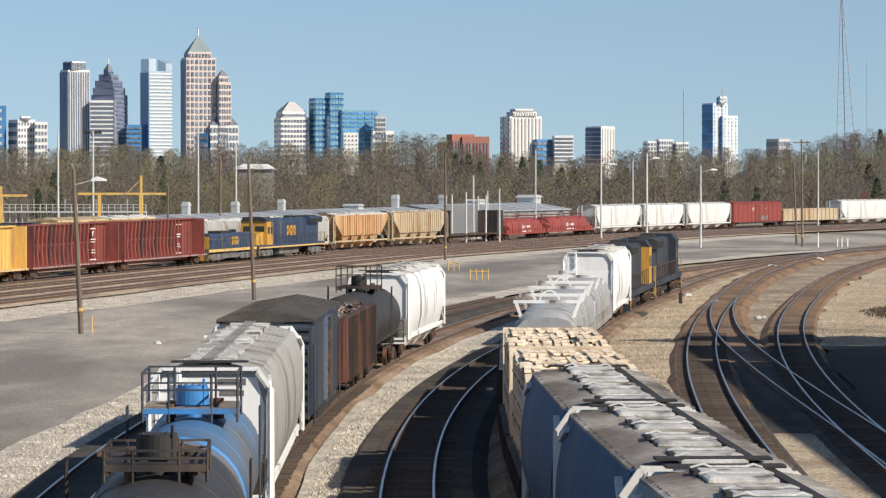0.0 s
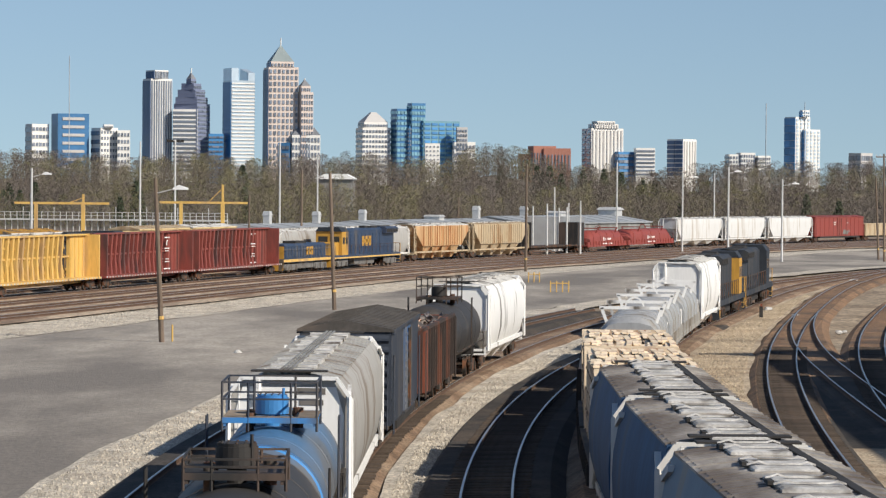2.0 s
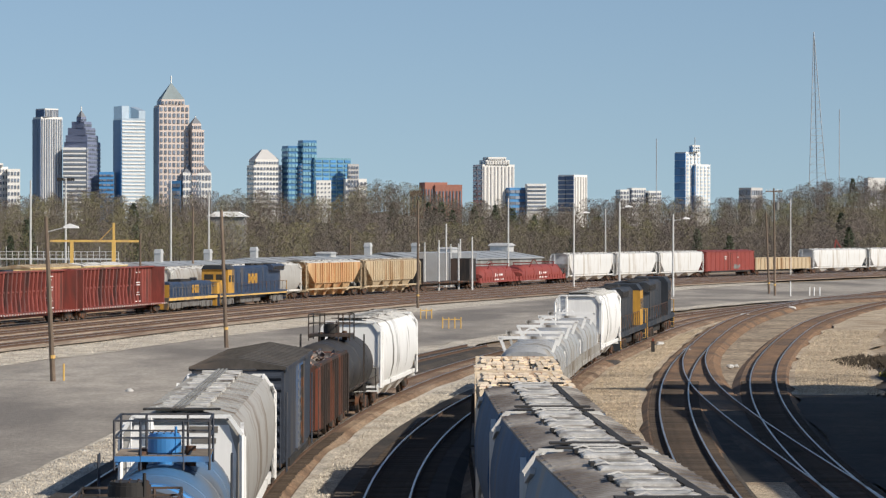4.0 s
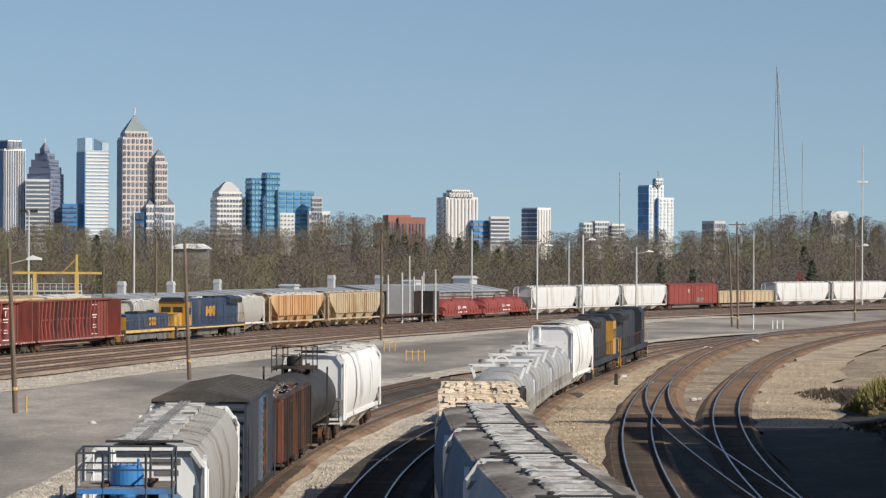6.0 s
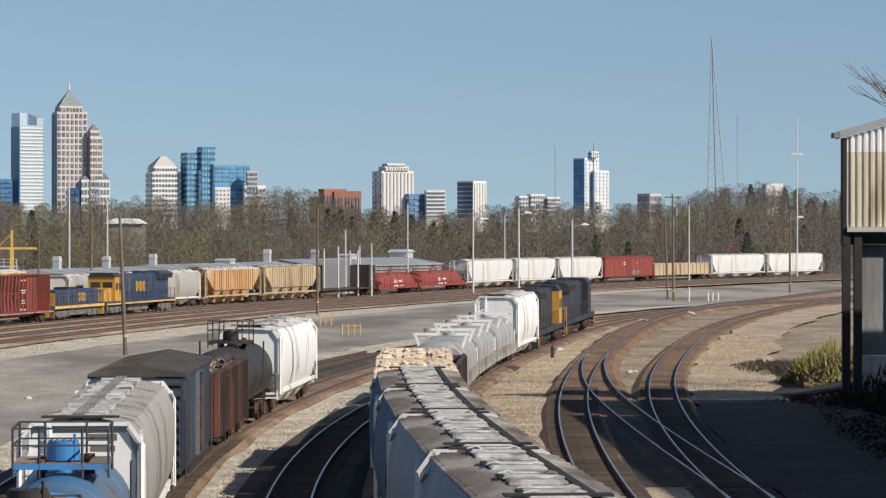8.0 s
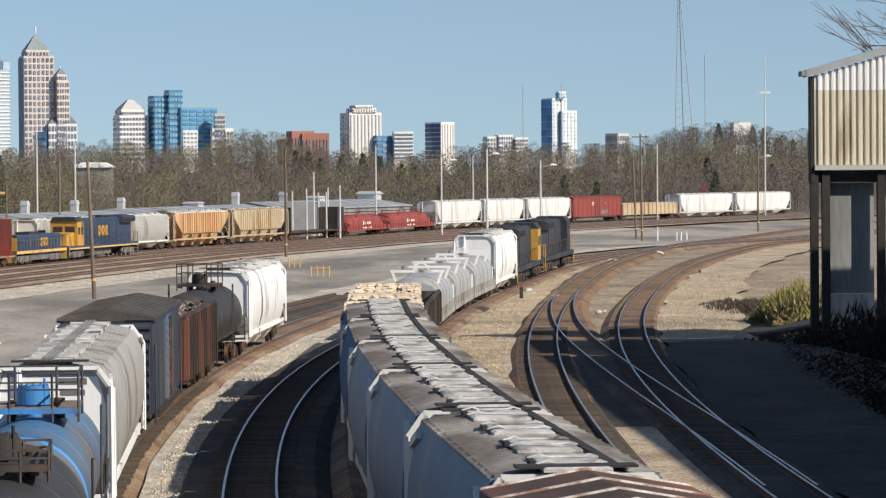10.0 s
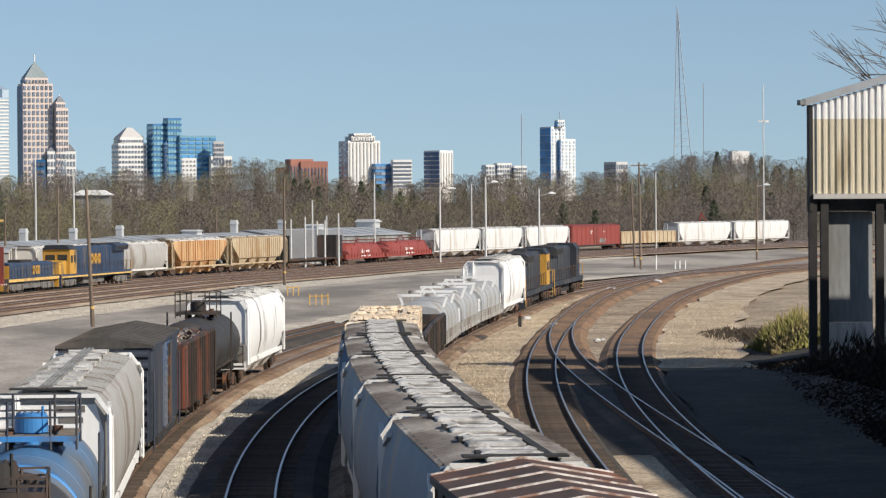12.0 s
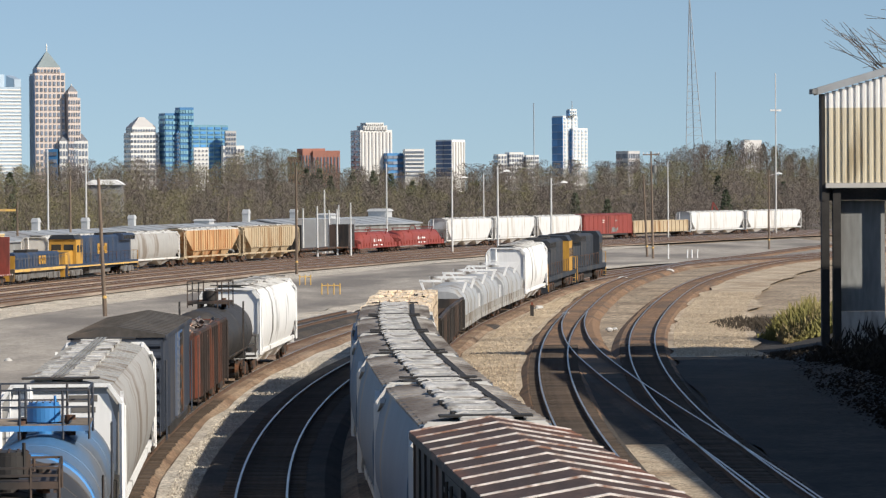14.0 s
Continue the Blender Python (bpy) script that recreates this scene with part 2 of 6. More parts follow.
def bar(bm, a, b, w, n=4):
    """A round or square bar from a to b."""
    a, b = Vector(a), Vector(b)
    d = (b - a).normalized()
    u = d.orthogonal().normalized()
    if abs(d.z) < 0.99:
        u = d.cross(Vector((0, 0, 1))).normalized()
    v = d.cross(u)
    rings = []
    for p in (a, b):
        rings.append([bm.verts.new(p + (u * math.cos(k) + v * math.sin(k)) * w) for k in [(i + 0.5) * 2 * math.pi / n for i in range(n)]])
    for i in range(n):
        j = (i + 1) % n
        bm.faces.new((rings[0][i], rings[0][j], rings[1][j], rings[1][i]))
    bm.faces.new(rings[0][::-1])
    bm.faces.new(rings[1])
    return bm


def bars(w, *rows, n=4):
    bm = bmesh.new()
    for a, b in rows:
        bar(bm, a, b, w, n)
    return bm


def loft(sections, caps=True, bm=None):
    """A skin over rings of the same number of points."""
    bm = bm or bmesh.new()
    rings = [[bm.verts.new(p) for p in s] for s in sections]
    k = len(rings[0])
    for a, b in zip(rings, rings[1:]):
        for i in range(k):
            j = (i + 1) % k
            bm.faces.new((a[i], a[j], b[j], b[i]))
    if caps:
        bm.faces.new(rings[0][::-1])
        bm.faces.new(rings[-1])
    bmesh.ops.recalc_face_normals(bm, faces=bm.faces)
    return bm


def extrude_y(profile, y0, y1):
    """A profile of (x, z) drawn out along y."""
    return loft([[(x, y, z) for x, z in profile] for y in (y0, y1)])


# ---- tracks ----
def smooth(a):
    a = min(1.0, max(0.0, a))
    return a * a * (3 - 2 * a)


def lift(x, y):
    """The yard throat lies a little higher than the rest."""
    return 0.55 * smooth((y - 235) / 80) * smooth((x - 8) / 14) * (1 - smooth((y - 380) / 90))


def spline(pts, step=3.0):
    """A smooth line through (x, y) points, sampled at even steps."""
    out = []
    q = [Vector(p) for p in pts]
    q = [q[0] * 2 - q[1]] + q + [q[-1] * 2 - q[-2]]
    for a, b, c, d in zip(q, q[1:], q[2:], q[3:]):
        k = max(2, int((c - b).length / step))
        for i in range(k):
            t = i / k
            out.append(0.5 * (2 * b + (c - a) * t + (2 * a - 5 * b + 4 * c - d) * t * t + (3 * b - a - 3 * c + d) * t ** 3))
    return out + [q[-2]]


def offset(line, d):
    """The same line d metres to its right."""
    out = []
    for i, p in enumerate(line):
        t = (line[min(i + 1, len(line) - 1)] - line[max(i - 1, 0)]).normalized()
        out.append(p + Vector((t.y, -t.x)) * d)
    return out


class Track:
    def __init__(self, line):
        self.line, self.s = line, [0.0]
        for a, b in zip(line, line[1:]):
            self.s.append(self.s[-1] + (b - a).length)

    def at(self, s):
        s = min(max(s, 0.0), self.s[-1] - 0.01)
        i = max(0, int(np.searchsorted(self.s, s)) - 1)
        a, b = self.line[i], self.line[i + 1]
        return a + (b - a) * ((s - self.s[i]) / (self.s[i + 1] - self.s[i]))

    def s_of_y(self, y):
        return float(np.interp(y, [p.y for p in self.line], self.s))

    def car(self, s, length):
        """The pose of a car whose middle is at s."""
        a, b = self.at(s - length * 0.35), self.at(s + length * 0.35)
        za, zb = lift(*a) + RAIL, lift(*b) + RAIL
        d = b - a
        return Matrix.LocRotScale(((a.x + b.x) / 2, (a.y + b.y) / 2, (za + zb) / 2),
                                  Euler((math.atan2(zb - za, d.length), 0, math.atan2(-d.x, d.y))), None)


RAIL = 0.30
line_a = [Vector((-6.05 + 0.000614 * (y - 98) ** 2 + 0.17 * smooth((125 - y) / 40), y)) for y in range(20, 520, 4)]
line_b = [Vector((-1.03 + 0.00075 * (y - 100) ** 2, y)) for y in range(20, 236, 4)]
line_c = [Vector((3.35 + 0.00051 * (y - 100) ** 2, y)) for y in range(-40, 560, 4)]
line_d = [Vector((9.68 + 0.0238 * (y - 100) + 0.000339 * (y - 100) ** 2, y)) for y in range(30, 640, 4)]
line_e = [Vector((14.32 + 0.0205 * (y - 100) + 0.000417 * (y - 100) ** 2, y)) for y in range(30, 640, 4)]
line_x = spline([(14.4, 96), (14.6, 105), (14.87, 121), (15.12, 142), (15.5, 163), (16.2, 187), (17.35, 209), (19.1, 232), (21.2, 253)])
line_l = offset(line_a, -4.7)[:60]
line_f = spline([(-92, 60), (-66, 175), (-54, 232), (-43, 290), (-31, 350), (-19.6, 400), (-15.3, 414), (-0.3, 461), (9.5, 492), (24, 539), (49, 597), (76, 653), (130, 745), (210, 850)], 4)
line_g = offset(line_f, 4.6)
yard = [offset(line_f, 4.6 * k) for k in (2, 3, 4)]
back = [offset(line_f, -4.8 * k) for k in (1, 2)]
A, B, C, D, E, X, L, F, G = (Track(k) for k in (line_a, line_b, line_c, line_d, line_e, line_x, line_l, line_f, line_g))


def strip(name, line, half, z, material, crown=0.02, shoulder=0.5, shade_to=0.0):
    """A bed of stone along a line with sloped shoulders, shade painted black on its near stretch."""
    secs = []
    for i, p in enumerate(line):
        t = (line[min(i + 1, len(line) - 1)] - line[max(i - 1, 0)]).normalized()
        r = Vector((t.y, -t.x))
        h = lift(*p)
        row = []
        for k, dz in ((-half - shoulder, -0.30), (-half, 0), (0, crown), (half, 0), (half + shoulder, -0.30)):
            q = p + r * k
            row.append((q.x, q.y, h + z + dz))
        secs.append(row)
    bm = bmesh.new()
    rings = [[bm.verts.new(q) for q in s] for s in secs]
    for a, b in zip(rings, rings[1:]):
        for i in range(4):
            f = bm.faces.new((a[i], a[i + 1], b[i + 1], b[i]))
            f.material_index = 1 if a[i].co.y < shade_to else 0
    bmesh.ops.recalc_face_normals(bm, faces=bm.faces)
    ob = part(name, bm, material)
    ob.data.materials.append(M["shade_ballast"])
    return tagged(ob, "stone ballast bed under the rails", "ballast", kind="structure")


TIE = None


def track(line, bed, ties_to=0.0, tie="tie", bed_z=0.10, ties_from=0.0, gauge=0.755, half=1.75, shade_to=0.0):
    """Ballast, two rails with shining heads, and single ties where they lie near."""
    global TIE
    strip("trackbed", line, half, bed_z, bed, shade_to=shade_to)
    tr = thing("track", "railway track with worn steel rails on dark ties", "track", "yard tracks", "structure")
    for side in (-gauge, gauge):
        ln = offset(line, side)
        for nm, m, prof in (("rail_web", "rail_side", [(-0.07, 0.10), (0.07, 0.10), (0.03, 0.15), (0.035, 0.275), (-0.035, 0.275), (-0.03, 0.15)]),
                            ("rail_head", "rail", [(-0.037, 0.276), (0.037, 0.276), (0.037, 0.296), (0.02, RAIL), (-0.02, RAIL), (-0.037, 0.296)])):
            secs = []
            for i, p in enumerate(ln):
                t = (ln[min(i + 1, len(ln) - 1)] - ln[max(i - 1, 0)]).normalized()
                r = Vector((t.y, -t.x))
                secs.append([(p.x + r.x * k, p.y + r.y * k, z + lift(*p)) for k, z in prof])
            part(nm, loft(secs), m, tr)
    if ties_to:
        tk = Track(line)
        if TIE is None:
            TIE = {}
        if tie not in TIE:
            bm = boxes((-1.28, 1.28, -0.11, 0.11, -0.07, 0.055))
            TIE[tie] = bpy.data.meshes.new("tie")
            bm.to_mesh(TIE[tie])
            bm.free()
        s = tk.s_of_y(ties_from)
        while s < tk.s_of_y(ties_to):
            m = tk.car(s, 1.0)
            share("tie", TIE[tie], M[tie], tr, at=m @ pose(random.uniform(-0.04, 0.04), 0, -RAIL + 0.085, 0, 0, random.uniform(-1.5, 1.5)))
            s += 0.56
    return tr


# ---- ground ----
def ground():
    xs = list(np.concatenate([np.linspace(-4000, -500, 8), np.linspace(-420, 420, 71), np.linspace(500, 4000, 8)]))
    ys = list(np.concatenate([np.linspace(-1500, -100, 6), np.linspace(-60, 640, 71), np.linspace(680, 1600, 24), np.linspace(1800, 4900, 8)]))
    bm = bmesh.new()
    g = [[bm.verts.new((x, y, lift(x, y) - 0.22 + hill(x, y) + 0.03 * noise.noise((x * 0.1, y * 0.1, 0)))) for x in xs] for y in ys]
    for a, b in zip(g, g[1:]):
        for i in range(len(xs) - 1):
            f = bm.faces.new((a[i], a[i + 1], b[i + 1], b[i]))
            f.material_index = 1 if f.calc_center_median().y > 715 else 0
    ob = part("ground", bm, "dirt", smooth=True)
    ob.data.materials.append(M["leaf_litter"])
    tagged(ob, "bare brown dirt and gravel of the yard, leaf litter under the woods", "ground", kind="structure")


def sheet(name, left, right, z, material, label, edge=0.0):
    """A flat surface between two lines, with a frayed edge."""
    bm = bmesh.new()
    n = min(len(left), len(right))
    k = 8
    rows = []
    for i in range(n):
        row = []
        for j in range(k + 1):
            p = left[i].lerp(right[i], j / k)
            w = edge * noise.noise((p.x * 0.3, p.y * 0.12, z * 9)) if j in (0, k) else 0
            row.append(bm.verts.new((p.x + w, p.y, z + lift(*p))))
        rows.append(row)
    for a, b in zip(rows, rows[1:]):
        for j in range(k):
            bm.faces.new((a[j], a[j + 1], b[j + 1], b[j]))
    bmesh.ops.recalc_face_normals(bm, faces=bm.faces)
    for f in bm.faces:
        if f.normal.z < 0:
            f.normal_flip()
    return tagged(part(name, bm, material), label, "ground", kind="structure")


def xline(line, y0, y1, n=70):
    """Points of a line at even y."""
    ys = [p.y for p in line]
    xs = [p.x for p in line]
    return [Vector((float(np.interp(y, ys, xs)), y)) for y in np.linspace(y0, y1, n)]


TOPS = [(-400, 255), (-100, 252), (0, 262), (100, 268), (200, 256), (300, 264), (400, 261), (470, 257), (560, 260), (630, 268), (690, 243), (740, 238), (775, 246), (830, 262), (900, 270),
        (1000, 284), (1100, 270), (1200, 262), (1300, 268), (1390, 262), (1450, 250), (1500, 238), (1540, 226), (1600, 236), (1680, 244), (1760, 250), (1900, 256)]


def hill(x, y):
    """Wooded rise behind the yard."""
    px = 784 + 6000 * x / max(y, 300)
    top = EYE + (315 - float(np.interp(px, [a for a, _ in TOPS], [c for _, c in TOPS]))) / 6000 * 1400
    return max(0.0, (top - 11.5)) * smooth((y - 830) / 560) * (1 - smooth((abs(x) - 500) / 600))


ground()
lot_far = xline(offset(line_f, 4.6 * 4 + 8.0), 60, 640)
sheet("paved_lot", lot_far, xline(offset(line_a, -8.4), 60, 640), -0.06, "lot", "worn grey asphalt lot between the tracks", 1.2)
sheet("gravel_verge", xline(offset(line_f, 4.6 * 4 + 2.0), 60, 560), xline(offset(line_f, 4.6 * 4 + 9.5), 60, 560), -0.03, "ballast", "pale gravel verge beside the lot", 0.8)
sheet("gravel_verge", xline(offset(line_a, -9.1), 40, 420), xline(offset(line_a, -6.0), 40, 420), -0.03, "ballast", "pale gravel verge beside the tracks", 0.8)
sheet("gravel_verge", xline(offset(line_a, 1.6), 40, 230), xline(offset(line_b, -1.6), 40, 230), -0.02, "ballast", "pale gravel between two tracks", 0.3)
sheet("gravel_verge", xline(offset(line_c, 1.8), 30, 420), xline(offset(line_d, -1.6), 30, 420), -0.02, "tan_gravel", "pale gravel between two tracks", 0.3)
# these dark stretches follow the shade; pale gravel resumes beyond it
sheet("soil_verge", xline(offset(line_e, 1.6), 50, 187), xline(offset(line_e, 16.0), 50, 187), -0.035, "shade_soil", "dark weedy soil beside the curved track", 0.6)
sheet("gravel_verge", xline(offset(line_d, 1.2), 50, 123), xline(offset(line_e, -1.2), 50, 123), -0.035, "tan_gravel", "tan gravel between two tracks", 0.2)
sheet("soil_verge", xline(offset(line_d, 1.2), 123, 166), xline(offset(line_e, -1.2), 123, 166), -0.035, "shade_soil", "dark soil and cinders between two tracks", 0.2)
sheet("gravel_verge", xline(offset(line_e, 1.6), 187, 420), xline(offset(line_e, 7.0), 187, 420), -0.03, "tan_gravel", "pale gravel bank beside the curved track", 1.0)
sheet("yard_dirt", xline(offset(line_f, -12), 80, 700), xline(offset(line_f, 4.6 * 4 + 3), 80, 700), 0.09, "yard_dirt", "brown cinder ground under the yard tracks", 0.5)
track(line_a, "dirty_ballast", 150, "tie", ties_from=60, half=1.25)
# beds lying in shade, whole or up to a distance, are coloured darker
track(line_b, "shade_ballast", 175, "tie", ties_from=88, half=1.9)
track(line_c, "dirty_ballast", half=1.45)
track(line_d, "dark_ballast", 200, "tie", ties_from=105, half=1.35, shade_to=134)
track(line_e, "dark_ballast", 200, "tie", ties_from=105, bed_z=0.085, half=1.35, shade_to=166)
track(line_x, "dark_ballast", bed_z=0.07, half=1.3, shade_to=166)
track(line_l, "shade_ballast")
for ln in [line_f, line_g] + yard + back:
    track(ln, "dirty_ballast", bed_z=0.12, half=0.8)


# ---- running gear ----
WHEEL = {}


def cylinder_x(bm, x0, x1, y, z, r, n=16):
    return bar(bm, (x0, y, z), (x1, y, z), r, n)


def truck(parent, y, wb=1.78, r=0.44):
    """A two-axle truck: side frames, bolster, springs, and wheels."""
    bm = bmesh.new()
    for sx in (-1, 1):
        x = sx * 0.98
        prof = [(-wb * 0.62, 0.52), (-wb * 0.62, 0.70), (-wb * 0.28, 0.80), (wb * 0.28, 0.80), (wb * 0.62, 0.70), (wb * 0.62, 0.52), (wb * 0.25, 0.22), (-wb * 0.25, 0.22)]
        loft([[(x + k, y + a, b) for a, b in prof] for k in (-0.07, 0.07)], bm=bm)
        for e in (-1, 1):
            box(bm, x + sx * 0.06 - 0.06, x + sx * 0.06 + 0.06, y + e * wb / 2 - 0.16, y + e * wb / 2 + 0.16, 0.34, 0.60)
    box(bm, -0.95, 0.95, y - 0.2, y + 0.2, 0.45, 0.78)
    tr = part("truck", bm, "steel", parent)
    key = round(r, 2)
    if key not in WHEEL:
        w = bmesh.new()
        for sx in (-1, 1):
            cylinder_x(w, sx * 0.70, sx * 0.83, 0, 0, r, 20)
            cylinder_x(w, sx * 0.66, sx * 0.70, 0, 0, r + 0.03, 20)
        cylinder_x(w, -0.75, 0.75, 0, 0, 0.09, 10)
        WHEEL[key] = bpy.data.meshes.new("wheelset")
        w.to_mesh(WHEEL[key])
        w.free()
        WHEEL[key].materials.append(M["steel"])
    for e in (-1, 1):
        share("wheelset", WHEEL[key], None, tr, at=pose(0, y + e * wb / 2, r))
    return tr


def gear(parent, length, inset=1.75, wb=1.78):
    for e in (-1, 1):
        truck(parent, e * (length / 2 - inset), wb)
        bm = boxes((-0.11, 0.11, min(e * (length / 2 - 0.4), e * (length / 2 + 0.38)), max(e * (length / 2 - 0.4), e * (length / 2 + 0.38)), 0.75, 0.98))
        box(bm, -0.17, 0.17, e * (length / 2 + 0.30) - 0.14, e * (length / 2 + 0.30) + 0.14, 0.70, 1.02)
        part("coupler", bm, "steel", parent)


def ladder(parent, x, y, z0, z1, material, along="y", w=0.22):
    bm = bmesh.new()
    dx, dy = (0, w) if along == "y" else (w, 0)
    for s in (-1, 1):
        bar(bm, (x + s * dx, y + s * dy, z0), (x + s * dx, y + s * dy, z1), 0.022)
    z = z0 + 0.12
    while z < z1:
        bar(bm, (x - dx, y - dy, z), (x + dx, y + dy, z), 0.016)
        z += 0.36
    return part("ladder", bm, material, parent)


def marks(parent, x, rows, material, name="lettering"):
    """Plain bars of paint on a side wall: rows of (y, z, width, height)."""
    bm = bmesh.new()
    s = 0.012 if x > 0 else -0.012
    for y, z, w, h in rows:
        box(bm, min(x, x + s), max(x, x + s), y - w / 2, y + w / 2, z - h / 2, z + h / 2)
    return part(name, bm, material, parent)


def end_marks(parent, y, rows, material, name="lettering"):
    bm = bmesh.new()
    s = 0.012 if y > 0 else -0.012
    for x, z, w, h in rows:
        box(bm, x - w / 2, x + w / 2, min(y, y + s), max(y, y + s), z - h / 2, z + h / 2)
    return part(name, bm, material, parent)


# ---- covered hopper ----
def covered_hopper(length, top, body_m, roof_m, frame_m, label, group, round_side=True, hatches="round", ribs=0, bays=3, hatch_n=10, cap_m=None, flat=False, slope=2.6, slope_z=None, frame_r=0.065, base=1.0):
    """Covered hopper with a round or ribbed body, sloped ends, roof hatches, end frames and ladders."""
    car = thing("covered_hopper", label, "railcar", group)
    hl, W = length / 2 - 0.55, 1.55
    bl = hl - (1.15 if round_side else slope)
    le = 2.0 if round_side else (slope_z or top - 1.0)
    ei = 0.14 if round_side else 0.55
    if flat:
        prof = [(-1.15, 1.0), (-1.45, 1.35), (-1.60, 2.0), (-1.63, 2.6), (-1.60, 3.1), (-1.50, 3.65), (-1.34, top - 0.14), (-0.75, top - 0.05), (0, top - 0.02)]
    elif round_side:
        prof = [(-1.15, 1.0), (-1.42, 1.35), (-1.56, 2.0), (-1.58, 2.7), (-1.52, 3.4), (-1.36, top - 0.42), (-1.18, top - 0.22), (-0.6, top - 0.08), (0, top - 0.03)]
    else:
        prof = [(-1.25, 1.0), (-1.5, 1.3), (-1.52, 2.0), (-1.52, 2.7), (-1.52, 3.5), (-1.50, top - 0.36), (-1.45, top - 0.24), (-0.7, top - 0.1), (0, top - 0.05)]
    prof = prof + [(-x, z) for x, z in prof[-2::-1]]
    secs = []
    for y, low in ((-hl + ei, le + 0.05), (-hl + ei + 0.01, le), (-bl + 0.35, base), (bl - 0.35, base), (hl - ei - 0.01, le), (hl - ei, le + 0.05)):
        secs.append([(x, y, max(z, low)) for x, z in prof])
    bm = loft(secs)
    part("body", bm, body_m, car, smooth="curve")
    # roof sheet with a raised seam between sheets
    rp = [(x * 1.012, z + 0.012) for x, z in prof if z > top - 0.30]
    bm = bmesh.new()
    low = [(x, z - 0.05) for x, z in rp[::-1]]
    loft([[(x, y, z) for x, z in rp + low] for y in (-hl + 0.45, hl - 0.45)], bm=bm)
    n = int(length / 1.25)
    for i in range(n + 1):
        y = -hl + 0.5 + i * (2 * hl - 1.0) / n
        loft([[(x * 1.004, yy, z + 0.028) for x, z in rp] + [(x, yy, z - 0.03) for x, z in rp[::-1]] for yy in (y - 0.03, y + 0.03)], bm=bm)
    roof = part("roof", bm, roof_m, car)
    # side sill, slope sheets and hopper bays
    bm = boxes((-0.3, 0.3, -hl, hl, 0.72, 1.02))
    for s in (-1, 1):
        box(bm, s * 1.38 - 0.05, s * 1.38 + 0.05, -hl, hl, 1.0, 1.2)
        box(bm, -1.4, 1.4, s * hl - 0.08, s * hl + 0.08, 0.80, 1.10)
    part("sill", bm, frame_m, car)
    for i in range(bays):
        y = (i + 0.5 - bays / 2) * (2 * bl - 1.2) / bays
        w = (2 * bl - 1.2) / bays * (0.5 if base < 1.5 else 0.47)
        zb = base + 0.15
        secs = [[(-1.4, y - w, zb), (1.4, y - w, zb), (1.4, y + w, zb), (-1.4, y + w, zb)], [(-0.75, y - 0.3, 0.32), (0.75, y - 0.3, 0.32), (0.75, y + 0.3, 0.32), (-0.75, y + 0.3, 0.32)]]
        part("hopper_bay", loft(secs), body_m, car)
    if ribs:
        for s in (-1, 1):
            for i in range(ribs):
                y = -bl + 0.5 + i * (2 * bl - 1.0) / (ribs - 1)
                part("side_post", boxes((s * 1.57 - 0.05, s * 1.57 + 0.05, y - 0.05, y + 0.05, base + 0.1, top - 0.3)), body_m, car)
    # end frames
    for e in (-1, 1):
        y = e * hl
        zt = top - 0.02
        bm = bars(frame_r, ((-1.50, y, 1.0), (-1.50, y, zt - 0.55)), ((1.50, y, 1.0), (1.50, y, zt - 0.55)), ((-1.50, y, zt - 0.55), (-1.18, y, zt - 0.10)),
                  ((1.50, y, zt - 0.55), (1.18, y, zt - 0.10)), ((-1.2, y, zt - 0.10), (1.2, y, zt - 0.10)), ((-0.75, y, zt - 0.12), (-0.75, y, 2.4)))
        for s in (-1, 1):
            bar(bm, (s * 1.50, y, 1.1), (s * 1.35, y - e * 1.2, 2.4), 0.05)
            bar(bm, (s * 1.18, y, zt - 0.1), (s * 1.18, y - e * 0.6, zt - 0.2), 0.05)
            bar(bm, (s * 1.50, y, zt - 0.62), (s * 1.46, y - e * 1.0, zt - 0.35), frame_r)
        part("end_frame", bm, frame_m, car)
        if round_side:
            part("end_sheet", loft([[(-1.34, y - e * q, 2.1), (1.34, y - e * q, 2.1), (1.36, y - e * q, 3.3), (1.16, y - e * q, top - 0.34), (-1.16, y - e * q, top - 0.34), (-1.36, y - e * q, 3.3)] for q in (0.115, 0.135)]), frame_m, car)
        bm = boxes((-0.9, 0.9, min(y - e * 1.3, y), max(y - e * 1.3, y), 1.08, 1.13))
        bar(bm, (-0.6, y - e * 0.5, 1.1), (-0.6, y - e * 0.5, 2.3), 0.05)
        bar(bm, (0.6, y - e * 0.5, 1.1), (0.6, y - e * 0.5, 2.3), 0.05)
        box(bm, 0.2, 0.75, y - e * 0.8 - 0.2, y - e * 0.8 + 0.2, 1.13, 1.6)
        part("brake_platform", bm, "darksteel", car)
        ladder(car, -1.02, y + e * 0.04, 1.2, zt - 0.15, frame_m, "x")
        ladder(car, 1.57, y - e * 0.35, 1.0, zt - 0.6, frame_m)
        # brake wheel ring
        bm = bmesh.new()
        k = 14
        for i in range(k):
            a, b = 2 * math.pi * i / k, 2 * math.pi * (i + 1) / k
            bar(bm, (0.35 + 0.3 * math.cos(a), y + e * 0.08, 2.9 + 0.3 * math.sin(a)), (0.35 + 0.3 * math.cos(b), y + e * 0.08, 2.9 + 0.3 * math.sin(b)), 0.02)
        part("brake_wheel", bm, frame_m, car)
    # running boards of grating along the roof
    for s in (-1, 1):
        if hatches != "round":
            if s > 0:
                part("running_board", boxes((0.62, 0.78, -hl + 0.3, hl - 0.3, top - 0.06, top + 0.02)), "darksteel", car)
            else:
                n = int((2 * hl - 0.5) / 0.09)
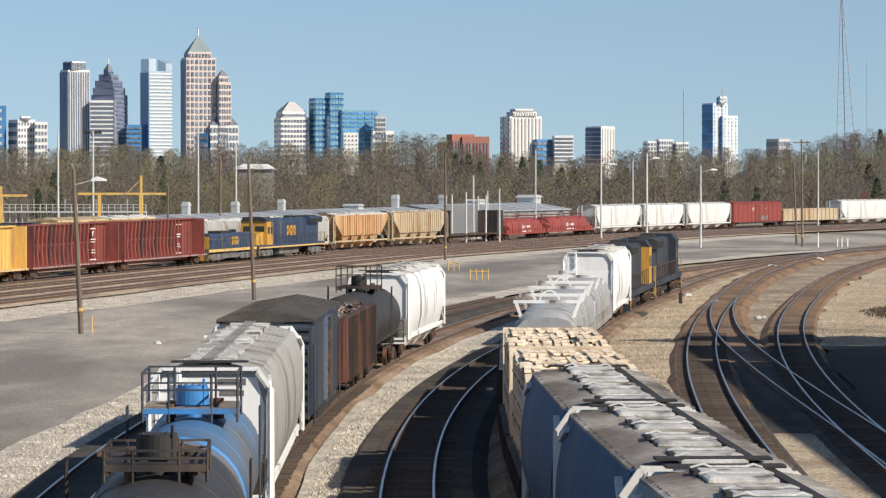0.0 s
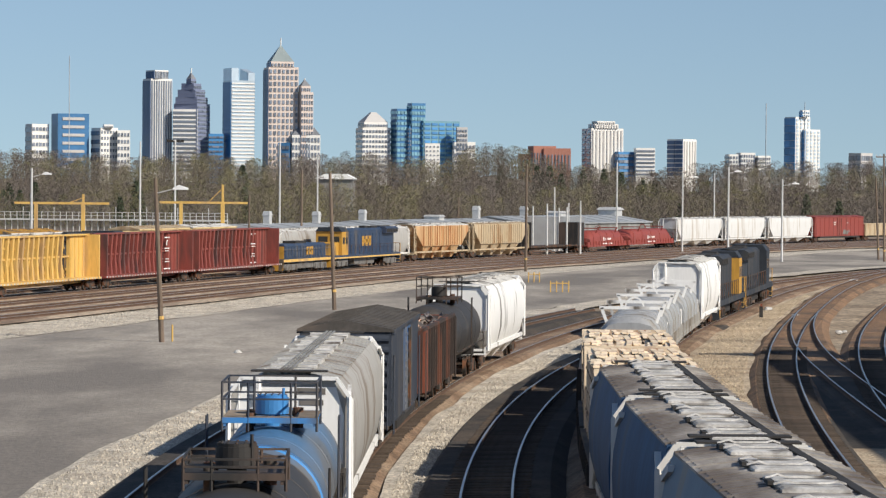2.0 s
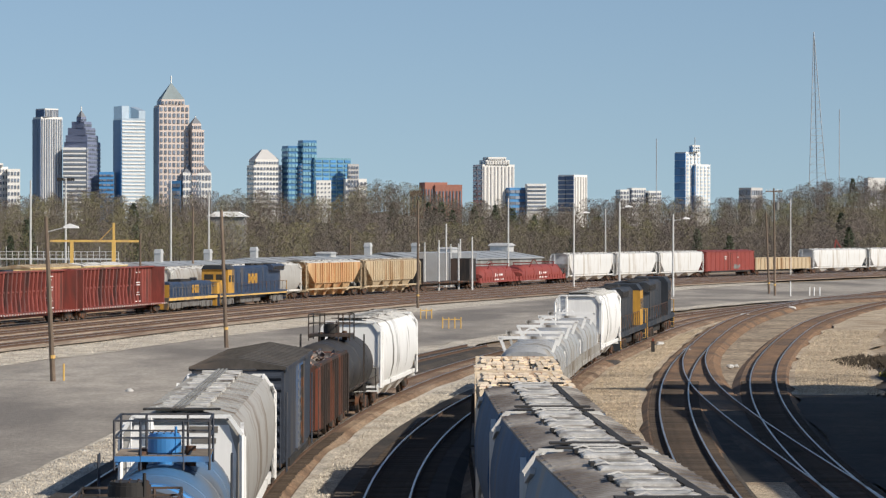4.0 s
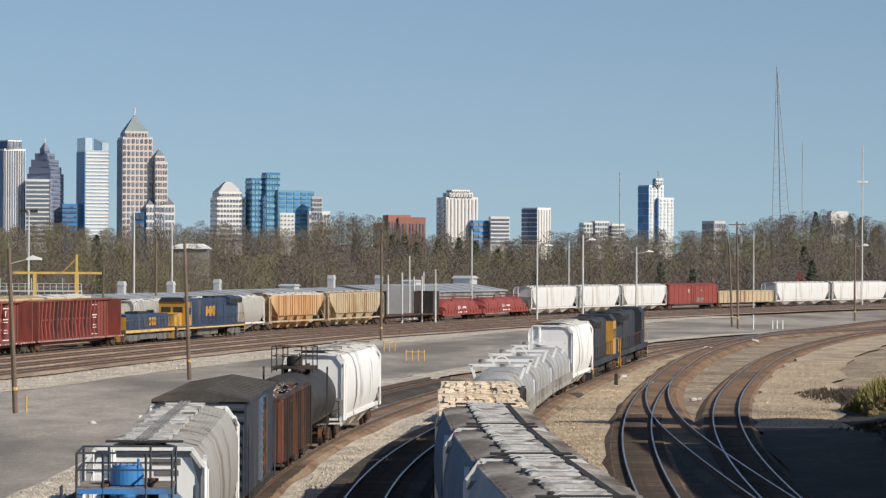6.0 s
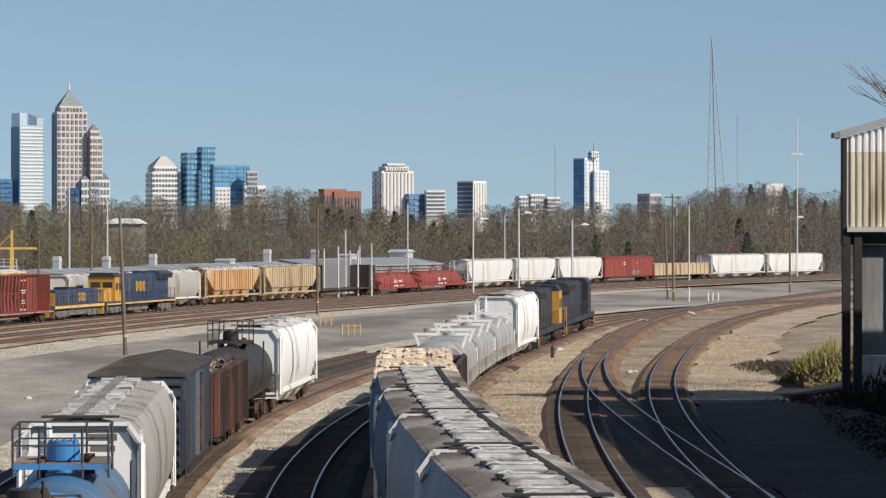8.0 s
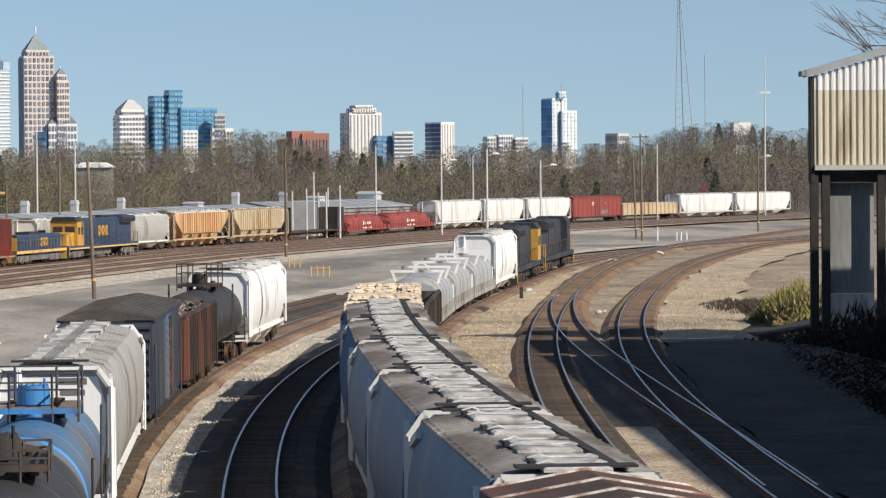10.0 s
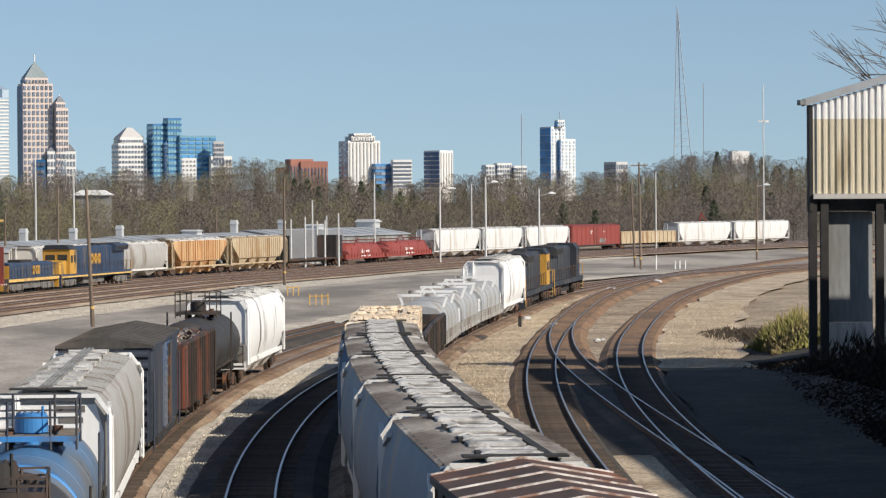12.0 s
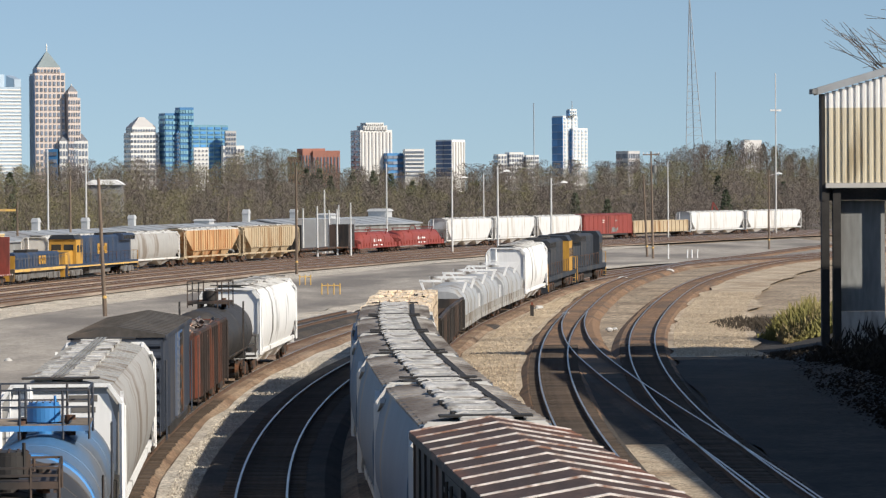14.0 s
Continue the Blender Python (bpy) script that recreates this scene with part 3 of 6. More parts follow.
                edge = [(-hl + 0.2 + 0.09 * i + 0.012 * (i % 2), top - 0.03 + 0.028 * (i // 2 % 2)) for i in range(n)]
                edge += [(y, top - 0.12) for y, _ in reversed(edge)]
                bm = loft([[(x, y, z - 0.09 * (x < -1)) for y, z in edge] for x in (-1.26, -0.62)])
                part("running_board", bm, roof_m, car)
            continue
        if hatches == "round" and s < 0:
            continue
        bm = bmesh.new()
        for k in range(3):
            x = -0.82 + (0.60 + 0.12 * k)
            box(bm, x - 0.03, x + 0.03, -hl, hl, top + 0.06, top + 0.09)
        i = -hl
        while i < hl:
            box(bm, -0.24, 0.04, i, i + 0.05, top + 0.03, top + 0.06)
            i += 0.9
        part("running_board", bm, "greywall" if cap_m is None else cap_m, car)
    for e in (-1, 1):
        part("end_walk", boxes((-0.95, 0.95, e * (hl - 0.2) - 0.25, e * (hl - 0.2) + 0.25, top + 0.03, top + 0.07)), "darksteel", car)
    span = 2 * hl - 2.2
    if hatches == "round":
        for i in range(hatch_n):
            y = -span / 2 + span * i / (hatch_n - 1)
            bm = bmesh.new()
            w = span / hatch_n * 0.34
            for x0, x1 in ((-0.66, -0.24), (0.04, 0.52)):
                box(bm, x0, x1, y - w, y + w, top - 0.05, top + 0.05)
                bar(bm, (x0 - 0.04, y, top + 0.06), (x1 + 0.04, y, top + 0.06), 0.02)
            part("hatch", bm, "hatch", car, smooth=False)
    else:
        for i in range(hatch_n):
            y = -span / 2 + span * i / (hatch_n - 1)
            w = span / hatch_n * 0.46
            bm = loft([[(-0.54, y - w, top - 0.02), (0.54, y - w, top - 0.02), (0.54, y + w, top - 0.02), (-0.54, y + w, top - 0.02)],
                       [(-0.54, y - w, top + 0.03), (0.54, y - w, top + 0.03), (0.54, y + w, top + 0.03), (-0.54, y + w, top + 0.03)],
                       [(-0.48, y - w * 0.9, top + 0.055), (0.48, y - w * 0.9, top + 0.055), (0.48, y + w * 0.9, top + 0.055), (-0.48, y + w * 0.9, top + 0.055)]])
            h = part("hatch", bm, "hatch", car)
            for u in (-0.5, 0.4):
                q = 0.06 * math.sin(i * 5.1 + u * 9)
                yy = y + w * u
                bm = loft([[(x, yy + dy + q * x, z + dz) for dy, dz in ((-0.045, 0), (0.045, 0), (0.045, 0.03), (-0.045, 0.03))] for x, z in ((-0.60, top + 0.05), (-0.40, top + 0.11), (-0.28, top + 0.065), (0.28, top + 0.065), (0.40, top + 0.10), (0.54, top + 0.05))])
                part("hatch_latch", bm, "hatch", h)
            part("hatch_hinge", boxes((-0.64, -0.54, y - w * 0.2, y + w * 0.2, top + 0.01, top + 0.08)), "darksteel", h)
    gear(car, length, 2.0)
    return car


# ---- tank car ----
def tank_car(length, body_m, deck_m, dome_m, label, group, r=1.47, band=None, rails_m="black", plat=(1.28, 1.2, 1.05)):
    car = thing("tank_car", label, "railcar", group)
    hl = length / 2 - 0.6
    zc = 0.95 + r
    secs = []
    for y, k in ((-hl, 0.15), (-hl + 0.08, 0.45), (-hl + 0.22, 0.72), (-hl + 0.42, 0.9), (-hl + 0.7, 0.985), (-hl + 0.95, 1), (0, 1), (hl - 0.95, 1), (hl - 0.7, 0.985), (hl - 0.42, 0.9), (hl - 0.22, 0.72), (hl - 0.08, 0.45), (hl, 0.15)):
        secs.append([(r * k * math.cos(a), y, zc + r * k * math.sin(a)) for a in [i * 2 * math.pi / 40 for i in range(40)]])
    tank = part("tank", loft(secs), body_m, car, smooth=True)
    for y in (-hl + 1.0, -hl * 0.5, 0, hl * 0.5, hl - 1.0):
        rr = r + 0.012
        part("weld_band", loft([[(rr * math.cos(a), yy, zc + rr * math.sin(a)) for a in [i * 2 * math.pi / 40 for i in range(40)]] for yy in (y - 0.05, y + 0.05)]), body_m, tank, smooth=True)
    if band:
        rr = r + 0.008
        part("painted_band", loft([[(rr * math.cos(a), yy, zc + rr * math.sin(a)) for a in [i * 2 * math.pi / 40 for i in range(40)]] for yy in band[:2]]), band[2], tank, smooth=True)
    top = zc + r
    bm = boxes((-0.35, 0.35, -length / 2 + 0.2, length / 2 - 0.2, 0.72, 1.08))
    for e in (-1, 1):
        box(bm, -1.45, 1.45, min(e * hl, e * (hl + 0.5)), max(e * hl, e * (hl + 0.5)), 0.98, 1.06)
        for s in (-1, 1):
            bar(bm, (s * 1.4, e * (hl + 0.4), 1.0), (s * 1.4, e * (hl + 0.4), 2.0), 0.025)
        bar(bm, (-1.4, e * (hl + 0.4), 2.0), (1.4, e * (hl + 0.4), 2.0), 0.025)
        box(bm, -1.1, 1.1, e * (hl - 1.6) - 0.2, e * (hl - 1.6) + 0.2, 1.0, 1.9)
    part("underframe", bm, "darksteel", car)
    # manway dome with cover and bolts
    bm = bmesh.new()
    bar(bm, (0, 0, top - 0.15), (0, 0, top + 0.28), 0.17, 16)
    bar(bm, (0, 0, top + 0.26), (0, 0, top + 0.62), 0.37, 24)
    bar(bm, (0, 0, top + 0.62), (0, 0, top + 0.68), 0.34, 24)
    bar(bm, (0.26, -0.26, top + 0.26), (0.26, -0.26, top + 0.84), 0.03)
    dome = part("dome", bm, dome_m, car)
    for i in range(12):
        a = i * math.pi / 6
        part("bolt", bars(0.022, ((0.30 * math.cos(a), 0.30 * math.sin(a), top + 0.68), (0.30 * math.cos(a), 0.30 * math.sin(a), top + 0.70))), "steel", dome)
    for x, y, h, w in ((0.55, 0.7, 0.35, 0.12), (-0.5, 0.75, 0.28, 0.10), (-0.45, -0.75, 0.32, 0.09)):
        part("valve", bars(w, ((x, y, top - 0.1), (x, y, top + h)), n=12), "steel", car)
    # platform round the dome
    z = top + 0.2
    pw, pl, ph = plat
    for s in (-1, 1):
        part("platform", boxes((s * (pw - 0.24) - 0.24, s * (pw - 0.24) + 0.24, -pl + 0.05, pl - 0.05, z, z + 0.05)), "tie_old" if deck_m == "wood" else deck_m, car)
        part("platform", boxes((-pw + 0.49, pw - 0.49, s * (pl - 0.35) - 0.28, s * (pl - 0.35) + 0.28, z, z + 0.045)), "tie_old" if deck_m == "wood" else deck_m, car)
        part("bracket", boxes((s * (pw - 0.06) - 0.03, s * (pw - 0.06) + 0.03, -pl, pl, z - 0.14, z)), dome_m, car)
        part("toe_board", boxes((-pw, pw, s * pl - 0.02, s * pl + 0.02, z - 0.07, z + 0.05)), dome_m, car)
    for s in (-1, 1):
        for hh in (ph, ph * 0.55):
            part("handrail", bars(0.028, ((-pw, s * pl, z + hh), (pw, s * pl, z + hh))), rails_m, car)
            part("handrail", bars(0.028, ((s * pw, -pl, z + hh), (s * pw, pl, z + hh))), rails_m, car)
        for x in (-pw, -pw * 0.45, pw * 0.45, pw):
            part("rail_post", bars(0.028, ((x, s * pl, z - 0.25), (x, s * pl, z + ph))), rails_m, car)
    for s in (-1, 1):
        ladder(car, s * (r + 0.1), 0.4, 0.9, z, rails_m)
        part("side_rail", bars(0.03, ((s * (r + 0.12), -hl + 0.3, 1.7), (s * (r + 0.12), hl - 0.3, 1.7))), rails_m, car)
    gear(car, length, 1.9)
    return car


# ---- boxcar ----
def boxcar(length, top, side_m, roof_m, label, group, ribs=11, seam_m=None, seams=14, door_m=None, ends_m=None, side_ribs=True, seam_w=0.026):
    car = thing("boxcar", label, "railcar", group)
    hl, W = length / 2 - 0.45, 1.53
    part("body", boxes((-W, W, -hl, hl, 1.05, top - 0.32)), side_m, car)
    bm = boxes((-0.3, 0.3, -hl - 0.1, hl + 0.1, 0.7, 1.05))
    for s in (-1, 1):
        box(bm, s * W - 0.06, s * W + 0.06, -hl + 2.5, hl - 2.5, 0.78, 1.06)
    part("underframe", bm, "darksteel", car)
    e = top - 0.30
    bm = extrude_y([(-W - 0.08, e - 0.05), (W + 0.08, e - 0.05), (W + 0.08, e + 0.02), (0, top), (-W - 0.08, e + 0.02)], -hl - 0.06, hl + 0.06)
    roof = part("roof", bm, roof_m, car)
    for i in range(seams + 1):
        y = -hl + 2 * hl * i / seams
        bm = loft([[(-W - 0.085, yy, e), (0, yy, top - 0.02), (W + 0.085, yy, e), (W + 0.085, yy, e + 0.045), (0, yy, top + 0.03), (-W - 0.085, yy, e + 0.045)] for yy in (y - seam_w, y + seam_w)])
        part("roof_seam", bm, seam_m or roof_m, roof)
    for s in (-1, 1):
        x = s * (W + 0.03)
        part("eave", boxes((s * (W + 0.06) - 0.04, s * (W + 0.06) + 0.04, -hl, hl, e - 0.12, e + 0.01)), side_m, car)
        n = ribs
        for i in range(n):
            y = -hl + 0.35 + i * (2 * hl - 0.7) / (n - 1)
            if abs(y) < 1.55 or not side_ribs:
                continue
            part("side_post", boxes((x - 0.04, x + 0.015, y - 0.05, y + 0.05, 1.1, e - 0.1)) if s > 0 else boxes((x - 0.015, x + 0.04, y - 0.05, y + 0.05, 1.1, e - 0.1)), side_m, car)
        # plug door with ribs, rods and tracks
        bm = boxes((s * (W + 0.05) - 0.04, s * (W + 0.05) + 0.04, -1.5, 1.5, 1.15, e - 0.14))
        door = part("door", bm, door_m or side_m, car)
        for k in range(9):
            z = 1.4 + k * (e - 1.8) / 8
            part("door_rib", boxes((s * (W + 0.10) - 0.03, s * (W + 0.10) + 0.03, -1.35, 1.35, z - 0.05, z + 0.05)), door_m or side_m, door)
        bm = bars(0.03, ((s * (W + 0.15), -0.4, 1.2), (s * (W + 0.15), -0.4, e - 0.2)), ((s * (W + 0.15), 0.5, 1.2), (s * (W + 0.15), 0.5, e - 0.2)))
        part("door_rod", bm, "steel", door)
        part("lower_door_rail", boxes((x - 0.05, x + 0.08, -1.6, 4.4, 1.06, 1.13)), side_m, car)
        part("upper_door_rail", boxes((x - 0.05, x + 0.07, -1.6, 4.4, e - 0.14, e - 0.09)), side_m, car)
    for k in (-1, 1):
        y = k * (hl + 0.04)
        for i in range(8):
            z = 1.3 + i * (top - 1.9) / 7
            bm = loft([[(x, y - k * 0.06, z - 0.16), (x, y + k * 0.04, z - 0.04), (x, y + k * 0.04, z + 0.04), (x, y - k * 0.06, z + 0.16)] for x in (-W + 0.08, W - 0.08)])
            part("end_rib", bm, ends_m or side_m, car)
        ladder(car, 1.2, k * (hl + 0.12), 0.9, 3.4, side_m, "x")
        ladder(car, W + 0.08, k * (hl - 0.35), 0.75, 3.4, side_m)
    gear(car, length, 2.2)
    return car


# ---- gondola ----
def gondola(length, top, side_m, label, group, ribs=12, inside_m="rustred"):
    car = thing("gondola", label, "railcar", group)
    hl, W = length / 2 - 0.4, 1.48
    bm = boxes((-W, W, -hl, hl, 1.0, 1.15))
    part("floor_plate", bm, "steel", car)
    for s in (-1, 1):
        part("side_wall", boxes((s * W - 0.03, s * W + 0.03, -hl, hl, 1.0, top)), side_m, car)
        part("top_chord", boxes((s * W - 0.09, s * W + 0.09, -hl, hl, top - 0.04, top + 0.08)), side_m, car)
        part("end_wall", boxes((-W + 0.04, W - 0.04, s * hl - 0.04, s * hl + 0.04, 1.0, top)), inside_m, car)
        for i in range(ribs):
            y = -hl + 0.25 + i * (2 * hl - 0.5) / (ribs - 1)
            part("side_post", boxes((s * W - 0.02, s * W + s * 0.13 + 0.02, y - 0.07, y + 0.07, 0.95, top - 0.02)) if s > 0 else boxes((s * W - 0.15, s * W + 0.02, y - 0.07, y + 0.07, 0.95, top - 0.02)), side_m, car)
        ladder(car, 1.62, s * (hl - 0.3), 0.8, top - 0.1, side_m)
    part("underframe", boxes((-0.3, 0.3, -hl - 0.1, hl + 0.1, 0.7, 1.0)), "darksteel", car)
    gear(car, length, 2.0)
    return car


def scrap_heap(car, length, top):
    """Crushed metal heaped to the rim: bent sheets and bars."""
    rng = random.Random(4)
    bm = boxes((-1.40, 1.40, -length / 2 + 0.6, length / 2 - 0.6, 1.2, top - 0.35))
    for i in range(520):
        x, y = rng.uniform(-1.3, 1.3), rng.uniform(-length / 2 + 0.8, length / 2 - 0.8)
        z = top - 0.2 + 0.35 * rng.random() * (1 - abs(x) / 1.6)
        m = Matrix.LocRotScale((x, y, z), Euler([rng.uniform(-0.7, 0.7), rng.uniform(-0.7, 0.7), rng.uniform(0, 6)]), None)
        w, d = rng.uniform(0.08, 0.45), rng.uniform(0.04, 0.2)
        v = [bm.verts.new(m @ Vector(p)) for p in ((-w, -d, 0), (w, -d, 0.06), (w, d, 0), (-w, d, -0.08), (-w, -d, -0.03), (w, -d, 0.03), (w, d, -0.03), (-w, d, -0.11))]
        for f in ((0, 1, 2, 3), (7, 6, 5, 4), (0, 4, 5, 1), (1, 5, 6, 2), (2, 6, 7, 3), (3, 7, 4, 0)):
            bm.faces.new([v[k] for k in f])
    tagged(part("scrap_load", bm, "scrap", car), "heap of crushed grey scrap metal", kind="stuff")


def lumber_load(car, length, top):
    """Bundles of sawn boards, stacked unevenly in rows."""
    rng = random.Random(7)
    me = {}
    for i in range(3):
        bm = boxes((-0.088, 0.088, -1.33, 1.33, 0, 0.045))
        me[i] = bpy.data.meshes.new("board")
        bm.to_mesh(me[i])
        bm.free()
    nrow = int((length - 1.6) / 2.75)
    for r in range(nrow):
        y = -length / 2 + 0.8 + 1.35 + r * 2.75
        for stack in (-0.98, 0.0, 0.98):
            part("lumber_pack", boxes((stack - 0.44, stack + 0.44, y - 1.24, y + 1.24, 1.16, top - 0.02)), "shade_wood", car)
            for tier_z in np.arange(1.7, top - 0.3, 0.62):
                part("batten", boxes((stack - 0.47, stack + 0.47, y - 0.9, y - 0.8, tier_z, tier_z + 0.07), (stack - 0.47, stack + 0.47, y + 0.8, y + 0.9, tier_z, tier_z + 0.07)), "tie_old", car)
            for layer in range(3):
                for k in (-2, -1, 0, 1, 2):
                    if rng.random() < 0.25 * layer:
                        continue
                    share("board", me[(k + 4) % 3], M["wood"] if rng.random() < 0.8 else M["rusttan"], car, at=pose(stack + k * 0.185 + rng.uniform(-0.03, 0.03), y + rng.uniform(-0.25, 0.25), top + layer * 0.06, rng.uniform(-0.8, 0.8), rng.uniform(-3, 3), rng.uniform(-2.2, 2.2)))
    for e in (-1, 1):
        part("bulkhead", boxes((-1.45, 1.45, e * (length / 2 - 0.62) - 0.05, e * (length / 2 - 0.62) + 0.05, 1.15, top + 0.12)), "wood", car)


# ---- coil car with hoods ----
def coil_car(length, hood_m, label, group, hoods=1, top=3.9, frame_m=None, sill_m="steel", loops=True, run=0.45, drop=0.86):
    car = thing("coil_car", label, "railcar", group)
    hl = length / 2 - 0.6
    bm = boxes((-0.35, 0.35, -hl - 0.2, hl + 0.2, 0.7, 1.1))
    for s in (-1, 1):
        box(bm, s * 1.35 - 0.08, s * 1.35 + 0.08, -hl, hl, 0.85, 1.45)
        box(bm, -1.4, 1.4, s * hl - 0.06, s * hl + 0.06, 0.85, 1.4)
    part("underframe", bm, sill_m, car)
    for h in range(hoods):
        w = (2 * hl - 2.8) / hoods
        yc = (h + 0.5 - hoods / 2) * w
        q = top - 1.45
        prof = [(-1.42, 1.45), (-1.42, 1.45 + q * 0.42), (-1.28, 1.45 + q * 0.68), (-0.95, 1.45 + q * 0.90), (-0.45, top - 0.02), (0.45, top - 0.02), (0.95, 1.45 + q * 0.90), (1.28, 1.45 + q * 0.68), (1.42, 1.45 + q * 0.42), (1.42, 1.45)]
        secs = []
        for y, k in ((-w / 2 + 0.1, drop), (-w / 2 + 0.1 + run, 1), (w / 2 - 0.1 - run, 1), (w / 2 - 0.1, drop)):
            secs.append([(x, yc + y, 1.45 + (z - 1.45) * k) for x, z in prof])
        hood = part("hood", loft(secs), hood_m, car, smooth="curve")
        for i in range(5):
            y = yc - w / 2 + 0.15 + run + i * (w - 0.3 - 2 * run) / 4
            part("hood_rib", loft([[(x * 1.03, yy, 1.45 + (z - 1.45) * 1.012) for x, z in prof] for yy in (y - 0.05, y + 0.05)]), hood_m, hood)
        for i in (-1, 1):
            y = yc + i * w * 0.28
            bm = bars(0.10, ((-1.5, y, top + 0.30), (1.5, y, top + 0.30)), ((-1.40, y, top + 0.3), (-1.15, y, top - 0.4)), ((1.40, y, top + 0.3), (1.15, y, top - 0.4)))
            part("lifting_bracket", bm, frame_m or hood_m, hood)
        if loops:
            arc = [math.pi * i / 12 for i in range(13)]
            bm = loft([[((0.45 + r) * math.cos(a), yc + d, top + 0.1 + (0.55 + r) * math.sin(a)) for r, d in ((-0.04, -0.04), (0.04, -0.04), (0.04, 0.04), (-0.04, 0.04))] for a in arc])
            part("lifting_loop", bm, frame_m or hood_m, hood)
    for side in (-1, 1):
        n = int(2 * hl / 1.5)
        part("side_sill", boxes((side * 1.44 - 0.05, side * 1.44 + 0.05, -hl, hl, 0.75, 1.02)), sill_m, car)
        for i in range(n + 1):
            y = -hl + 2 * hl * i / n
            part("side_stake", boxes((side * 1.46 - 0.06, side * 1.46 + 0.06, y - 0.05, y + 0.05, 0.75, 1.50)), sill_m, car)
    for e in (-1, 1):
        bm = bars(0.03, ((-1.35, e * (hl + 0.1), 1.2), (-1.35, e * (hl + 0.1), 2.3)), ((1.35, e * (hl + 0.1), 1.2), (1.35, e * (hl + 0.1), 2.3)), ((-1.35, e * (hl + 0.1), 2.3), (1.35, e * (hl + 0.1), 2.3)))
        part("end_rail", bm, frame_m or hood_m, car)
    gear(car, length, 1.9)
    return car


# ---- centre-beam flat car ----
def centerbeam(length, paint, label, group, gap=0.55):
    car = thing("centerbeam_flatcar", label, "railcar", group)
    hl, top = length / 2 - 0.5, 4.75
    part("deck", boxes((-1.5, 1.5, -hl, hl, 0.95, 1.12), (-0.3, 0.3, -hl, hl, 0.6, 0.95)), paint, car)
    for s in (-1, 1):
        part("end_bulkhead", boxes((-1.48, 1.48, s * (hl - 0.5) - 0.12, s * (hl - 0.5) + 0.12, 1.1, top)), paint, car)
        bm = boxes((-0.16, 0.16, min(s * (hl - 4.6), s * hl), max(s * (hl - 4.6), s * hl), 1.1, top)) if s > 0 else boxes((-0.16, 0.16, -hl, -hl + 1.4, 1.1, top))
        part("solid_panel", bm, paint, car)
        bm = bmesh.new()
        for k in range(int(length / 0.8)):
            y = -hl + 0.4 + k * 0.8
            box(bm, s * 1.5 - 0.03, s * 1.5 + 0.03, y - 0.12, y + 0.12, 0.96, 1.10)
        part("winch_row", bm, "hatch", car)
    part("top_chord", boxes((-0.4, 0.4, -hl, hl, top - 0.08, top + 0.06)), paint, car)
    step = 1.25
    n = int((2 * hl - 6.2) / step)
    for i in range(n):
        y = -hl + 1.75 + i * step
        bm = bmesh.new()
        for s in (-1, 1):
            loft([[(s * 0.05, y - k, z), (s * 0.05 + s * w, y - k, z), (s * 0.05 + s * w, y + k, z), (s * 0.05, y + k, z)] for z, w, k in ((1.1, 0.26, 0.24), (2.6, 0.13, 0.16), (top, 0.30, 0.22))], bm=bm)
        box(bm, -0.05, 0.05, y - 0.16, y + 0.16, 1.1, top - 0.05)
        part("post", bm, paint, car)
        up = i % 2
        part("brace", bars(0.07, ((0, y, 1.2 if up else 3.2), (0, y + step, 3.2 if up else 1.2)), ((0, y, 4.5 - 0.9 * up), (0, y + step, 3.6 + 0.9 * up))), paint, car)
    part("mid_chord", boxes((-0.07, 0.07, -hl + 1.4, hl - 4.6, 2.85, 3.0)), paint, car)
    for i in range(5):
        y = hl - 4.4 + i * 1.05
        part("panel_stiffener", boxes((-0.22, 0.22, y - 0.04, y + 0.04, 1.12, top - 0.1)), paint, car)
    gear(car, length, 2.2)
    return car


# ---- bulkhead flat car ----
def flatcar(length, label, group):
    car = thing("flatcar", label, "railcar", group)
    hl = length / 2 - 0.4
    part("deck", boxes((-1.45, 1.45, -hl, hl, 1.0, 1.2), (-0.3, 0.3, -hl, hl, 0.65, 1.0)), "steel", car)
    for s in (-1, 1):
        for k in range(12):
            y = -hl + 0.6 + k * (2 * hl - 1.2) / 11
            part("stake_pocket", boxes((s * 1.47 - 0.05, s * 1.47 + 0.05, y - 0.1, y + 0.1, 0.98, 1.22)), "steel", car)
    bm = boxes((-1.45, 1.45, -hl, -hl + 0.25, 1.2, 4.5))
    for k in (-1.3, -0.6, 0.6, 1.3):
        box(bm, k - 0.08, k + 0.08, -hl + 0.2, -hl + 0.45, 1.2, 4.5)
    part("bulkhead", bm, "black", car)
    part("crate", boxes((-1.4, 1.4, hl - 3.4, hl - 0.2, 1.22, 4.3), (-1.42, 1.42, hl - 1.9, hl - 1.75, 1.22, 4.35)), "black", car, "dark boxed load")
    gear(car, length, 1.9)
    return car


